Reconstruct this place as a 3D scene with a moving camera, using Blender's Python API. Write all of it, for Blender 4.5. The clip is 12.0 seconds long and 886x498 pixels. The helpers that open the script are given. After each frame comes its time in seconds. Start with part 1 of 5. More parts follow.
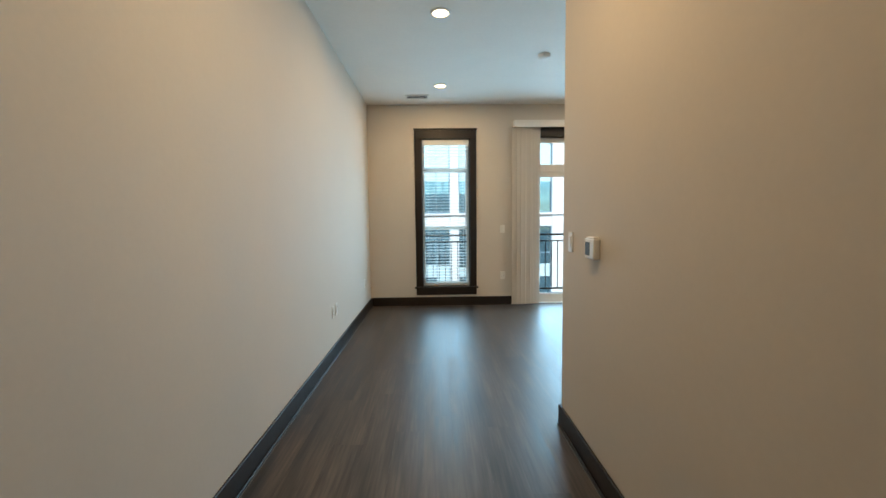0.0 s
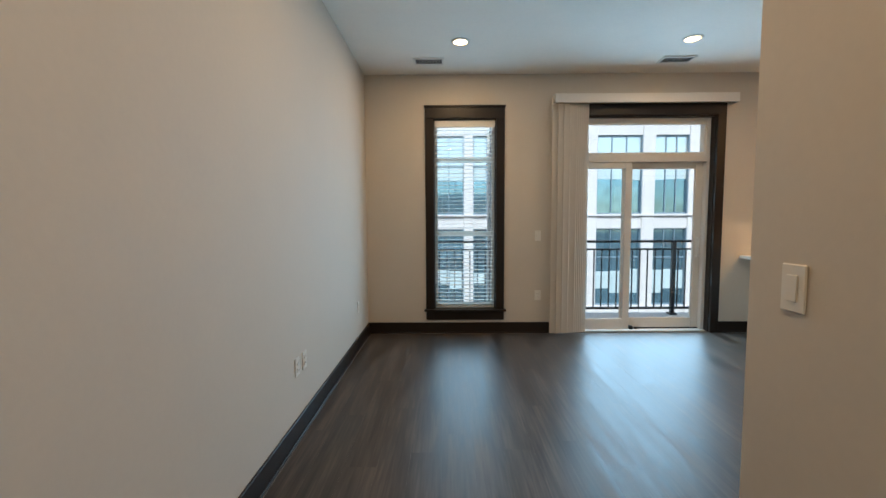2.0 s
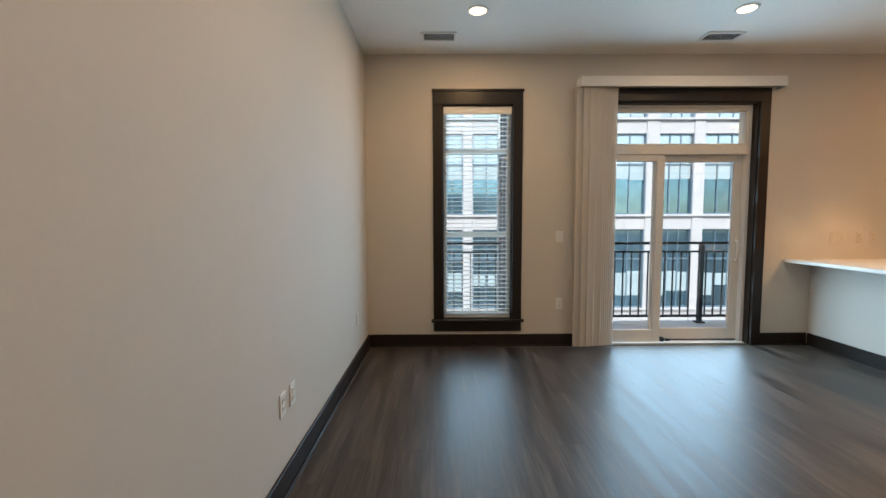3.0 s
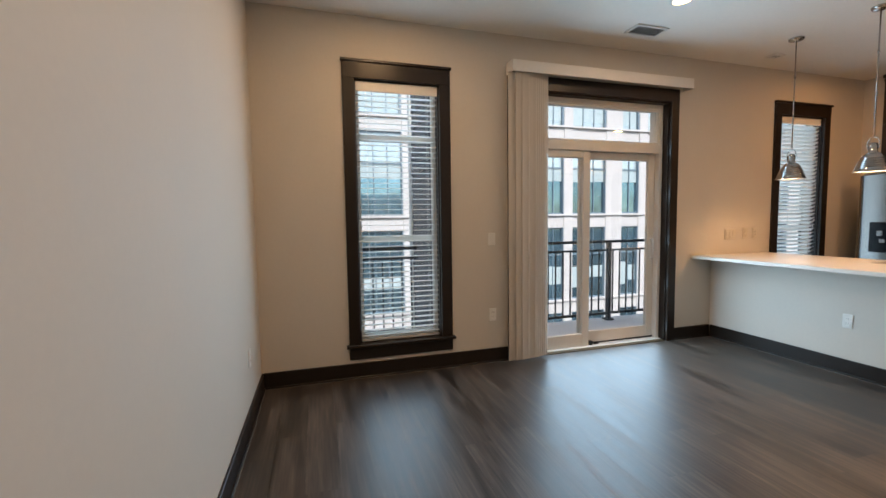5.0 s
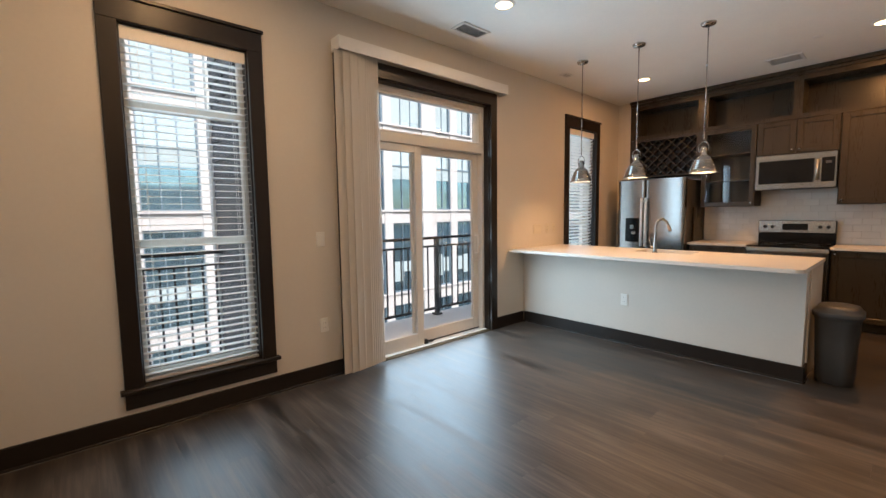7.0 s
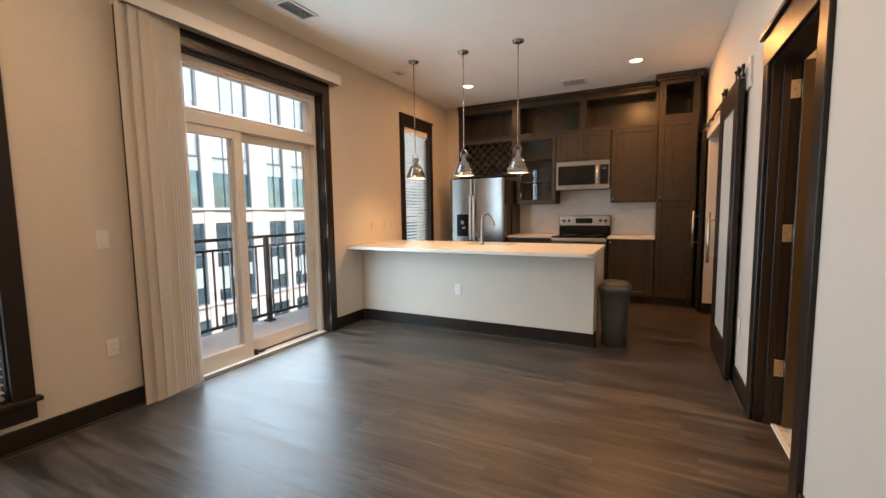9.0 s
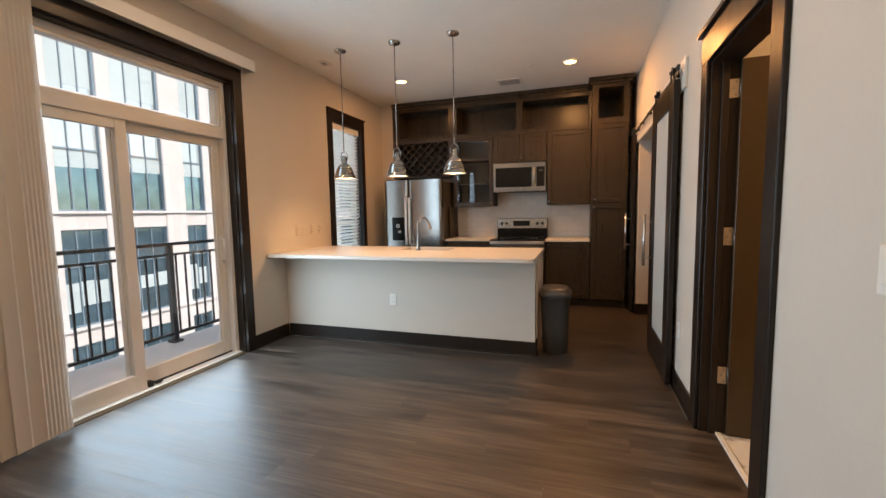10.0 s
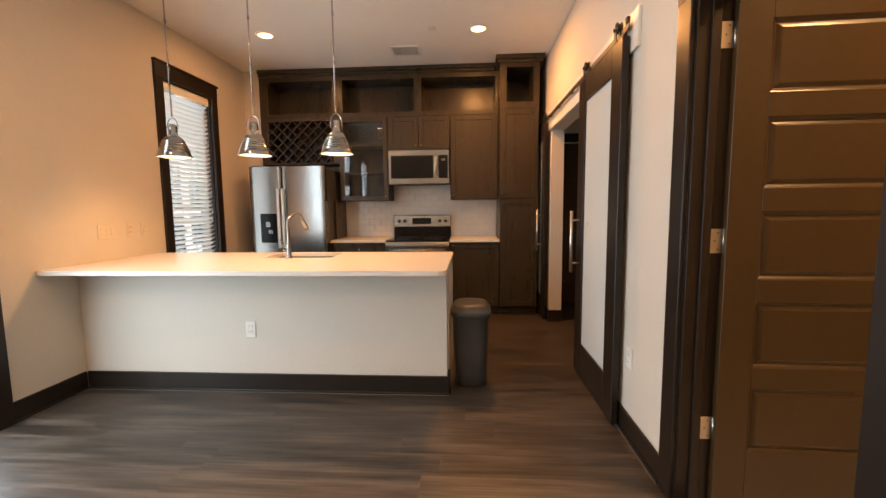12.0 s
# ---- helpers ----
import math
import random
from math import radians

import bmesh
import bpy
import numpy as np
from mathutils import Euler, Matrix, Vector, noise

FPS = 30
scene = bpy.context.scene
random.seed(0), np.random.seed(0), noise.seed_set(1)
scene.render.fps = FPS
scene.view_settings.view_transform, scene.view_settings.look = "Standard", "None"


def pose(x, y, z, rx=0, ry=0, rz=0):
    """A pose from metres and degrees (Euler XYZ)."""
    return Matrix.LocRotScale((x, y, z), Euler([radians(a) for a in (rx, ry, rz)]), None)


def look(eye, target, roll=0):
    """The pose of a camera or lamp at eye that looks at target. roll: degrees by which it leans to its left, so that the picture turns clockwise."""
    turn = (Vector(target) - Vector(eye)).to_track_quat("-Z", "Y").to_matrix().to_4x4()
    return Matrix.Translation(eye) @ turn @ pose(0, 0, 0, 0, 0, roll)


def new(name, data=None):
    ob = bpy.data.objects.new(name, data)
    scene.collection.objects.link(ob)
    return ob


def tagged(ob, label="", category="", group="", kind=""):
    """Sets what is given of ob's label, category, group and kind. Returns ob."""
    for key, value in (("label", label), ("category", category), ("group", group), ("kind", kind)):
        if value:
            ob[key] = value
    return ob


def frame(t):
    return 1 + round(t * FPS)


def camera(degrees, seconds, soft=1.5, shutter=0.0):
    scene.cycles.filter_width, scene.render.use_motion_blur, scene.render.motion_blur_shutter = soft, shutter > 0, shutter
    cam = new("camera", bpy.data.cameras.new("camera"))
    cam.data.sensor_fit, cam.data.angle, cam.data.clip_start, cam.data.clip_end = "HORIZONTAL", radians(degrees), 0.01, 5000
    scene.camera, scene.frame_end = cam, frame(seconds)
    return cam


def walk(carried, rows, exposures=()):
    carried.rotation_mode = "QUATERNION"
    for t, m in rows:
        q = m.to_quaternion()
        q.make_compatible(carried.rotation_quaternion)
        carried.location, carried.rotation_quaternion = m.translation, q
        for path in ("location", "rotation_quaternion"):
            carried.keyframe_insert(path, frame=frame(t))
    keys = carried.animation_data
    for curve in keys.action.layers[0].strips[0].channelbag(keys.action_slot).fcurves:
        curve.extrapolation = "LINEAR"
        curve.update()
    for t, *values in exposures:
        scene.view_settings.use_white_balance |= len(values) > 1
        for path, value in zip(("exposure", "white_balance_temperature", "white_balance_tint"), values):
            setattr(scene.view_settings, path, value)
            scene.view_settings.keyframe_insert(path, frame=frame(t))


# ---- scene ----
cam = camera(93.9, 12.0)
PATH = [
    (0, (0.979, -0.278, 1.329), (1.019, 1.716, 1.182), -0.6),
    (0.5, (1.009, 0.094, 1.345), (1.011, 2.09, 1.214), -0.4),
    (1, (0.977, 0.431, 1.338), (0.97, 2.427, 1.205), -0.5),
    (1.5, (0.954, 0.782, 1.334), (0.939, 2.778, 1.2), -0.6),
    (2, (0.93, 1.124, 1.356), (0.916, 3.119, 1.214), -0.3),
    (2.5, (0.864, 1.412, 1.334), (0.846, 3.408, 1.195), -0.2),
    (4.5, (0.497, 2.325, 1.34), (0.886, 4.282, 1.204), -0.5),
    (5, (0.462, 2.459, 1.34), (1.042, 4.368, 1.202), -0.8),
    (5.5, (0.455, 2.621, 1.342), (1.235, 4.456, 1.193), -0.9),
    (6, (0.486, 2.735, 1.346), (1.455, 4.477, 1.191), -1.0),
    (6.5, (0.513, 2.784, 1.349), (1.664, 4.412, 1.186), -0.9),
    (7, (0.536, 2.836, 1.352), (1.857, 4.329, 1.182), -0.8),
    (7.5, (0.556, 2.852, 1.344), (2.026, 4.198, 1.171), -0.8),
    (9.5, (0.729, 2.892, 1.309), (2.571, 3.649, 1.126), -0.9),
    (10, (0.946, 2.962, 1.319), (2.837, 3.587, 1.141), -1.0),
    (10.5, (1.152, 3.045, 1.302), (3.081, 3.541, 1.124), -1.0),
    (11, (1.375, 3.136, 1.307), (3.331, 3.509, 1.12), -1.1),
    (11.5, (1.627, 3.161, 1.296), (3.602, 3.41, 1.097), -0.9),
    (12, (1.89, 3.174, 1.304), (3.876, 3.303, 1.103), -0.6),
]
walk(cam, [(t, look(eye, target, roll)) for t, eye, target, roll in PATH],
     exposures=((0.0, 1.14, 5600, -6), (1.5, 0.74, 5600, -3), (2.5, 0.70, 5850, 1), (4.5, 0.65, 6250, 7), (7.0, 0.84, 6600, 10), (9.5, 0.99, 7100, 13), (10.1, 0.78, 7050, 13), (10.6, 0.87, 7100, 13), (12.0, 1.15, 8000, 18)))

# ---- world, sun, lamps ----
world = bpy.data.worlds.new("sky")
scene.world = world
world.use_nodes = True
wn = world.node_tree
sky = wn.nodes.new("ShaderNodeTexSky")
sky.sky_type = 'NISHITA'
sky.sun_disc = False
sky.sun_elevation, sky.sun_rotation = radians(50), radians(165)
wn.links.new(sky.outputs[0], wn.nodes["Background"].inputs[0])
wn.nodes["Background"].inputs[1].default_value = 0.15
sun = new("sun", bpy.data.lights.new("sun", 'SUN'))
sun.data.energy, sun.data.angle, sun.data.color = 2.85, radians(0.5), (1.0, 0.965, 0.92)
sun.matrix_world = look((3, -20, 30), (8, 19.3, 0))

WARM = (1.0, 0.59, 0.28)
KITCHEN = (1.0, 0.47, 0.16)


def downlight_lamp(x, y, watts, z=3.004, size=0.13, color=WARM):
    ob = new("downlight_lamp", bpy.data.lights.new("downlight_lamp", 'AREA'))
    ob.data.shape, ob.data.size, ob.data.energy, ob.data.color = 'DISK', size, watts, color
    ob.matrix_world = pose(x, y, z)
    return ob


DOWNLIGHTS = [(1.075, 5.12), (1.05, 3.25), (3.22, 5.09), (6.05, 5.18), (6.08, 3.085), (3.22, 3.25)]
HALL = (1.03, 1.30)                                # hallway, above the start of the walk
WATTS = (6.8, 5.6, 3.2, 4.8, 20.0, 4.8)
for (x, y), watts in zip(DOWNLIGHTS, WATTS):
    downlight_lamp(x, y, watts, color=KITCHEN if x > 5 else WARM)
downlight_lamp(*HALL, 7.8)
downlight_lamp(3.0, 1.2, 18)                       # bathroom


def window_lamp(x0, x1, z0, z1, y, watts, down=0):
    """The sky's light in an opening."""
    ob = new("window_light", bpy.data.lights.new("window_light", 'AREA'))
    ob.data.shape, ob.data.size, ob.data.size_y = 'RECTANGLE', x1 - x0, z1 - z0
    ob.data.energy, ob.data.color = watts, (0.53, 0.775, 1.0)
    ob.matrix_world = pose((x0 + x1) / 2, y, (z0 + z1) / 2, down - 90, 0, 0)


for k in range(5):                                 # sky light slants down through the sliding door
    window_lamp(2.56, 4.0, 0.08 + 0.48 * k, 0.54 + 0.48 * k, 6.0, 7.8, 15)
window_lamp(0.84, 1.47, 0.36, 2.46, 6.012, 7.5)
window_lamp(0.84, 1.47, 0.36, 2.46, 6.084, 6.5)
window_lamp(5.70, 6.34, 0.36, 2.46, 6.012, 1.2)
window_lamp(5.70, 6.34, 0.36, 2.46, 6.084, 6)


# ---- materials ----
def mat(name, color, rough=0.5, metal=0.0, grain=None, bump=0.0, scale=30.0, stretch=(1, 1, 1), vary=0.0, obj_vary=0.0, spec=0.5):
    """A procedural material: base colour with two scales of noise, optional bump, optional tone per object."""
    m = bpy.data.materials.new(name)
    m.use_nodes = True
    n, l = m.node_tree.nodes, m.node_tree.links
    b = n["Principled BSDF"]
    b.inputs["Roughness"].default_value, b.inputs["Metallic"].default_value = rough, metal
    b.inputs["Specular IOR Level"].default_value = spec
    tc = n.new("ShaderNodeTexCoord")
    mp = n.new("ShaderNodeMapping")
    mp.inputs["Scale"].default_value = stretch
    l.new(tc.outputs["Object"], mp.inputs["Vector"])
    last = None
    if vary or grain or obj_vary:
        col = n.new("ShaderNodeRGB")
        col.outputs[0].default_value = (*color, 1)
        last = col.outputs[0]
        hs = n.new("ShaderNodeHueSaturation")
        l.new(last, hs.inputs["Color"])
        n1 = n.new("ShaderNodeTexNoise")
        n1.inputs["Scale"].default_value, n1.inputs["Detail"].default_value = scale, 6
        l.new(mp.outputs[0], n1.inputs["Vector"])
        n2 = n.new("ShaderNodeTexNoise")
        n2.inputs["Scale"].default_value, n2.inputs["Detail"].default_value = scale * 0.08, 3
        l.new(mp.outputs[0], n2.inputs["Vector"])
        add = n.new("ShaderNodeMath")
        add.operation = 'ADD'
        l.new(n1.outputs[0], add.inputs[0])
        l.new(n2.outputs[0], add.inputs[1])
        rng = n.new("ShaderNodeMapRange")
        rng.inputs[1].default_value, rng.inputs[2].default_value = 0.6, 1.4
        rng.inputs[3].default_value, rng.inputs[4].default_value = 1 - vary, 1 + vary
        l.new(add.outputs[0], rng.inputs[0])
        val = rng.outputs[0]
        if obj_vary:
            oi = n.new("ShaderNodeObjectInfo")
            r2 = n.new("ShaderNodeMapRange")
            r2.inputs[3].default_value, r2.inputs[4].default_value = 1 - obj_vary, 1 + obj_vary
            l.new(oi.outputs["Random"], r2.inputs[0])
            mul = n.new("ShaderNodeMath")
            mul.operation = 'MULTIPLY'
            l.new(val, mul.inputs[0])
            l.new(r2.outputs[0], mul.inputs[1])
            val = mul.outputs[0]
        l.new(val, hs.inputs["Value"])
        l.new(hs.outputs[0], b.inputs["Base Color"])
        rr = n.new("ShaderNodeMapRange")
        rr.inputs[1].default_value, rr.inputs[2].default_value = 0.6, 1.4
        rr.inputs[3].default_value, rr.inputs[4].default_value = max(0.02, rough * 0.85), min(1, rough * 1.15)
        l.new(add.outputs[0], rr.inputs[0])
        l.new(rr.outputs[0], b.inputs["Roughness"])
    else:
        b.inputs["Base Color"].default_value = (*color, 1)
    if bump:
        nb = n.new("ShaderNodeTexNoise")
        nb.inputs["Scale"].default_value, nb.inputs["Detail"].default_value = scale * 3, 4
        l.new(mp.outputs[0], nb.inputs["Vector"])
        bp = n.new("ShaderNodeBump")
        bp.inputs["Strength"].default_value, bp.inputs["Distance"].default_value = bump, 0.002
        l.new(nb.outputs[0], bp.inputs["Height"])
        l.new(bp.outputs[0], b.inputs["Normal"])
    return m


def plank_mat():
    """Dark wood-look vinyl: long streaks in the run of the plank, each plank shifted and toned on its own."""
    m = bpy.data.materials.new("vinyl_plank")
    m.use_nodes = True
    n, l = m.node_tree.nodes, m.node_tree.links
    b = n["Principled BSDF"]
    geo = n.new("ShaderNodeNewGeometry")
    oi = n.new("ShaderNodeObjectInfo")
    mul = n.new("ShaderNodeMath")
    mul.operation = 'MULTIPLY'
    mul.inputs[1].default_value = 37.0
    l.new(oi.outputs["Random"], mul.inputs[0])

    def streak(sx, sy, detail):
        mp = n.new("ShaderNodeMapping")
        mp.inputs["Scale"].default_value = (sx, sy, 1)
        l.new(geo.outputs["Position"], mp.inputs["Vector"])
        t = n.new("ShaderNodeTexNoise")
        t.noise_dimensions = '4D'
        t.inputs["Scale"].default_value, t.inputs["Detail"].default_value = 1.0, detail
        l.new(mp.outputs[0], t.inputs["Vector"])
        l.new(mul.outputs[0], t.inputs["W"])
        return t.outputs[0]

    fine, broad = streak(70, 3.2, 5), streak(13, 1.3, 5)
    mix = n.new("ShaderNodeMath")
    mix.operation = 'MULTIPLY_ADD'
    mix.inputs[1].default_value = 0.42
    half = n.new("ShaderNodeMath")
    half.operation = 'MULTIPLY'
    half.inputs[1].default_value = 0.58
    l.new(broad, half.inputs[0])
    l.new(fine, mix.inputs[0])
    l.new(half.outputs[0], mix.inputs[2])
    ramp = n.new("ShaderNodeValToRGB")
    e = ramp.color_ramp.elements
    e[0].position, e[0].color = 0.36, (0.016, 0.0118, 0.009, 1)
    e[1].position, e[1].color = 0.67, (0.126, 0.095, 0.074, 1)
    mid = e.new(0.50)
    mid.color = (0.054, 0.041, 0.032, 1)
    l.new(mix.outputs[0], ramp.inputs[0])
    hs = n.new("ShaderNodeHueSaturation")
    tone = n.new("ShaderNodeMapRange")
    tone.inputs[3].default_value, tone.inputs[4].default_value = 0.92, 1.08
    l.new(oi.outputs["Random"], tone.inputs[0])
    l.new(tone.outputs[0], hs.inputs["Value"])
    l.new(ramp.outputs[0], hs.inputs["Color"])
    l.new(hs.outputs[0], b.inputs["Base Color"])
    rr = n.new("ShaderNodeMapRange")
    rr.inputs[1].default_value, rr.inputs[2].default_value = 0.35, 0.65
    rr.inputs[3].default_value, rr.inputs[4].default_value = 0.32, 0.50
    l.new(mix.outputs[0], rr.inputs[0])
    l.new(rr.outputs[0], b.inputs["Roughness"])
    bp = n.new("ShaderNodeBump")
    bp.inputs["Strength"].default_value, bp.inputs["Distance"].default_value = 0.35, 0.0012
    l.new(mix.outputs[0], bp.inputs["Height"])
    l.new(bp.outputs[0], b.inputs["Normal"])
    return m


def glass_mat(name, color, rough=0.0):
    m = bpy.data.materials.new(name)
    m.use_nodes = True
    b = m.node_tree.nodes["Principled BSDF"]
    b.inputs["Base Color"].default_value = (*color, 1)
    b.inputs["Roughness"].default_value = rough
    b.inputs["Transmission Weight"].default_value = 1.0
    b.inputs["IOR"].default_value = 1.45
    return m


def emit_mat(name, color, strength):
    m = bpy.data.materials.new(name)
    m.use_nodes = True
    b = m.node_tree.nodes["Principled BSDF"]
    b.inputs["Base Color"].default_value = (*color, 1)
    b.inputs["Emission Color"].default_value = (*color, 1)
    b.inputs["Emission Strength"].default_value = strength
    return m


M_WALL = mat("wall_paint", (0.62, 0.565, 0.49), 0.75, vary=0.03, scale=40, bump=0.12)
M_CEIL = mat("ceiling_paint", (0.84, 0.805, 0.74), 0.85, vary=0.03, scale=40, bump=0.15)
M_TRIM = mat("espresso_paint", (0.018, 0.0118, 0.0082), 0.36, vary=0.15, scale=25, bump=0.05, spec=0.34)
# Browner copy of the espresso trim: warm light put into the door's colour.
M_DOOR = mat("lit_brown_paint", (0.050, 0.028, 0.0085), 0.33, vary=0.12, scale=25, bump=0.05)
M_CAULK = mat("caulk", (0.20, 0.19, 0.18), 0.6, vary=0.1, scale=30)
M_CAB = mat("cabinet_stain", (0.043, 0.0315, 0.018), 0.29, vary=0.10, scale=20, stretch=(6, 6, 0.6), bump=0.04, spec=0.33)
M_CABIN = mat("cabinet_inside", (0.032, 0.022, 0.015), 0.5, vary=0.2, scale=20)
M_WHITE = mat("white_paint", (0.78, 0.75, 0.70), 0.45, vary=0.03, scale=30)
M_VINYL = mat("white_vinyl", (0.72, 0.68, 0.62), 0.4, vary=0.03, scale=30)
M_FABRIC = mat("vane_vinyl", (0.66, 0.60, 0.52), 0.6, vary=0.06, scale=60, stretch=(1, 1, 0.1), bump=0.1)
M_SLAT = mat("slat_white", (0.80, 0.78, 0.75), 0.5, vary=0.02, scale=20)
for m_, amount in ((M_SLAT, 0.45), (M_FABRIC, 0.25)):
    # thin vinyl lets some light through
    n_, l_ = m_.node_tree.nodes, m_.node_tree.links
    tr_, mx_ = n_.new("ShaderNodeBsdfTranslucent"), n_.new("ShaderNodeMixShader")
    tr_.inputs[0].default_value = (0.80, 0.78, 0.74, 1)
    mx_.inputs[0].default_value = amount
    l_.new(n_["Principled BSDF"].outputs[0], mx_.inputs[1])
    l_.new(tr_.outputs[0], mx_.inputs[2])
    l_.new(mx_.outputs[0], n_["Material Output"].inputs[0])
M_PLATE = mat("plate_plastic", (0.78, 0.75, 0.69), 0.35)
# Plate plastic over the counter with the warm lamplight put into its colour.
M_PLATE_WARM = mat("warm_lit_plate", (0.64, 0.575, 0.47), 0.4)
M_PLANK = plank_mat()
M_SUB = mat("subfloor", (0.02, 0.016, 0.014), 0.8)
M_QUARTZ = mat("quartz", (0.72, 0.66, 0.58), 0.34, vary=0.05, scale=90)
M_TILE = mat("subway_tile", (0.74, 0.72, 0.68), 0.14, vary=0.03, obj_vary=0.04, scale=10)
M_GROUT = mat("grout", (0.64, 0.61, 0.56), 0.9, vary=0.08, scale=80)
M_STEEL = mat("brushed_steel", (0.33, 0.315, 0.295), 0.22, metal=1.0, vary=0.06, scale=60, stretch=(1, 1, 0.03))
M_CHROME = mat("chrome", (0.42, 0.405, 0.385), 0.08, metal=1.0)
M_STEEL2 = mat("bright_steel", (0.46, 0.44, 0.41), 0.25, metal=1.0)
M_NICKEL = mat("brushed_nickel", (0.80, 0.76, 0.70), 0.30, metal=1.0)
M_HINGE = mat("satin_hinge", (0.50, 0.47, 0.43), 0.30, metal=1.0)
M_BLACK = mat("black_gloss", (0.006, 0.006, 0.0065), 0.16, spec=0.25)
M_BLACKM = mat("black_metal", (0.012, 0.011, 0.011), 0.5, vary=0.1, scale=30)
M_PLASTIC = mat("grey_plastic", (0.058, 0.055, 0.052), 0.45, vary=0.08, scale=40, bump=0.1)
M_GLASS = glass_mat("clear_glass", (0.96, 0.98, 0.98))
M_FROST = mat("frosted_glass", (0.62, 0.66, 0.64), 0.30, vary=0.03, scale=4)
M_CABGLASS = glass_mat("cabinet_glass", (0.75, 0.74, 0.72))
M_BULB = emit_mat("bulb", (1.0, 0.72, 0.42), 40)
M_MARBLE = mat("marble_tile", (0.72, 0.68, 0.62), 0.25, vary=0.12, obj_vary=0.05, scale=9)


def add_veins(m, color):
    """Thin grey veins wandering over a stone material."""
    n, l = m.node_tree.nodes, m.node_tree.links
    b = n["Principled BSDF"]
    base = b.inputs["Base Color"].links[0].from_socket
    geo = n.new("ShaderNodeNewGeometry")
    noise = n.new("ShaderNodeTexNoise")
    noise.inputs["Scale"].default_value, noise.inputs["Detail"].default_value = 1.9, 7
    noise.inputs["Distortion"].default_value = 0.9
    l.new(geo.outputs["Position"], noise.inputs["Vector"])
    ramp = n.new("ShaderNodeValToRGB")
    e = ramp.color_ramp.elements
    e[0].position, e[0].color = 0.475, (0, 0, 0, 1)
    e[1].position, e[1].color = 0.525, (0, 0, 0, 1)
    e.new(0.50).color = (0.75, 0.75, 0.75, 1)
    l.new(noise.outputs[0], ramp.inputs[0])
    mix = n.new("ShaderNodeMixRGB")
    mix.inputs[2].default_value = (*color, 1)
    l.new(ramp.outputs[0], mix.inputs[0])
    l.new(base, mix.inputs[1])
    l.new(mix.outputs[0], b.inputs["Base Color"])


add_veins(M_MARBLE, (0.30, 0.27, 0.24))
M_RAIL = mat("rail_paint", (0.018, 0.022, 0.028), 0.45, vary=0.1, scale=30)
M_CONC = mat("concrete", (0.82, 0.81, 0.78), 0.85, vary=0.1, scale=12, bump=0.2)
M_FACADE = mat("facade_stone", (0.57, 0.525, 0.505), 0.8, vary=0.08, scale=3, bump=0.2)
M_FACADE2 = mat("facade_panel", (0.52, 0.50, 0.49), 0.7, vary=0.06, scale=3)
M_MULL = mat("mullion", (0.16, 0.21, 0.25), 0.4)
M_SHADE = mat("roller_shade", (0.42, 0.485, 0.495), 0.6, vary=0.05, obj_vary=0.06, scale=4)
M_SIDING = mat("dark_siding", (0.06, 0.065, 0.075), 0.6, vary=0.12, scale=14)
M_ASPHALT = mat("asphalt", (0.05, 0.05, 0.05), 0.9, vary=0.2, scale=5, bump=0.3)
M_TEAL = mat("tinted_pane", (0.17, 0.275, 0.335), 0.05, metal=0.75, vary=0.35, obj_vary=0.25, scale=2.5)
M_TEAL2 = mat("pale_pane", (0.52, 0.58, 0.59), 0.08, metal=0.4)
M_LENS = emit_mat("downlight_lens", (1.0, 0.68, 0.36), 4)


# ---- mesh helpers ----
def add_box(bm, x0, x1, y0, y1, z0, z1, bevel=0.0, seg=1):
    vs = [bm.verts.new((x, y, z)) for x in (x0, x1) for y in (y0, y1) for z in (z0, z1)]
    fs = [bm.faces.new([vs[i] for i in f]) for f in
          ((0, 1, 3, 2), (4, 6, 7, 5), (0, 4, 5, 1), (2, 3, 7, 6), (0, 2, 6, 4), (1, 5, 7, 3))]
    if bevel:
        es = list({e for f in fs for e in f.edges})
        bmesh.ops.bevel(bm, geom=es, offset=bevel, segments=seg, affect='EDGES', profile=0.5)
    return bm


def box(x0, x1, y0, y1, z0, z1, bevel=0.0, seg=1):
    return add_box(bmesh.new(), x0, x1, y0, y1, z0, z1, bevel, seg)


def boxes(rows, bevel=0.0):
    bm = bmesh.new()
    for r in rows:
        add_box(bm, *r, bevel=bevel)
    return bm


def tube(p, q, r, n=12, r2=None):
    """A capped round bar from p to q."""
    bm = bmesh.new()
    p, q = Vector(p), Vector(q)
    d = q - p
    bmesh.ops.create_cone(bm, cap_ends=True, segments=n, radius1=r, radius2=r if r2 is None else r2, depth=d.length)
    m = Matrix.Translation((p + q) / 2) @ d.to_track_quat('Z', 'Y').to_matrix().to_4x4()
    bmesh.ops.transform(bm, matrix=m, verts=bm.verts)
    for f in bm.faces:
        f.smooth = len(f.verts) == 4
    return bm


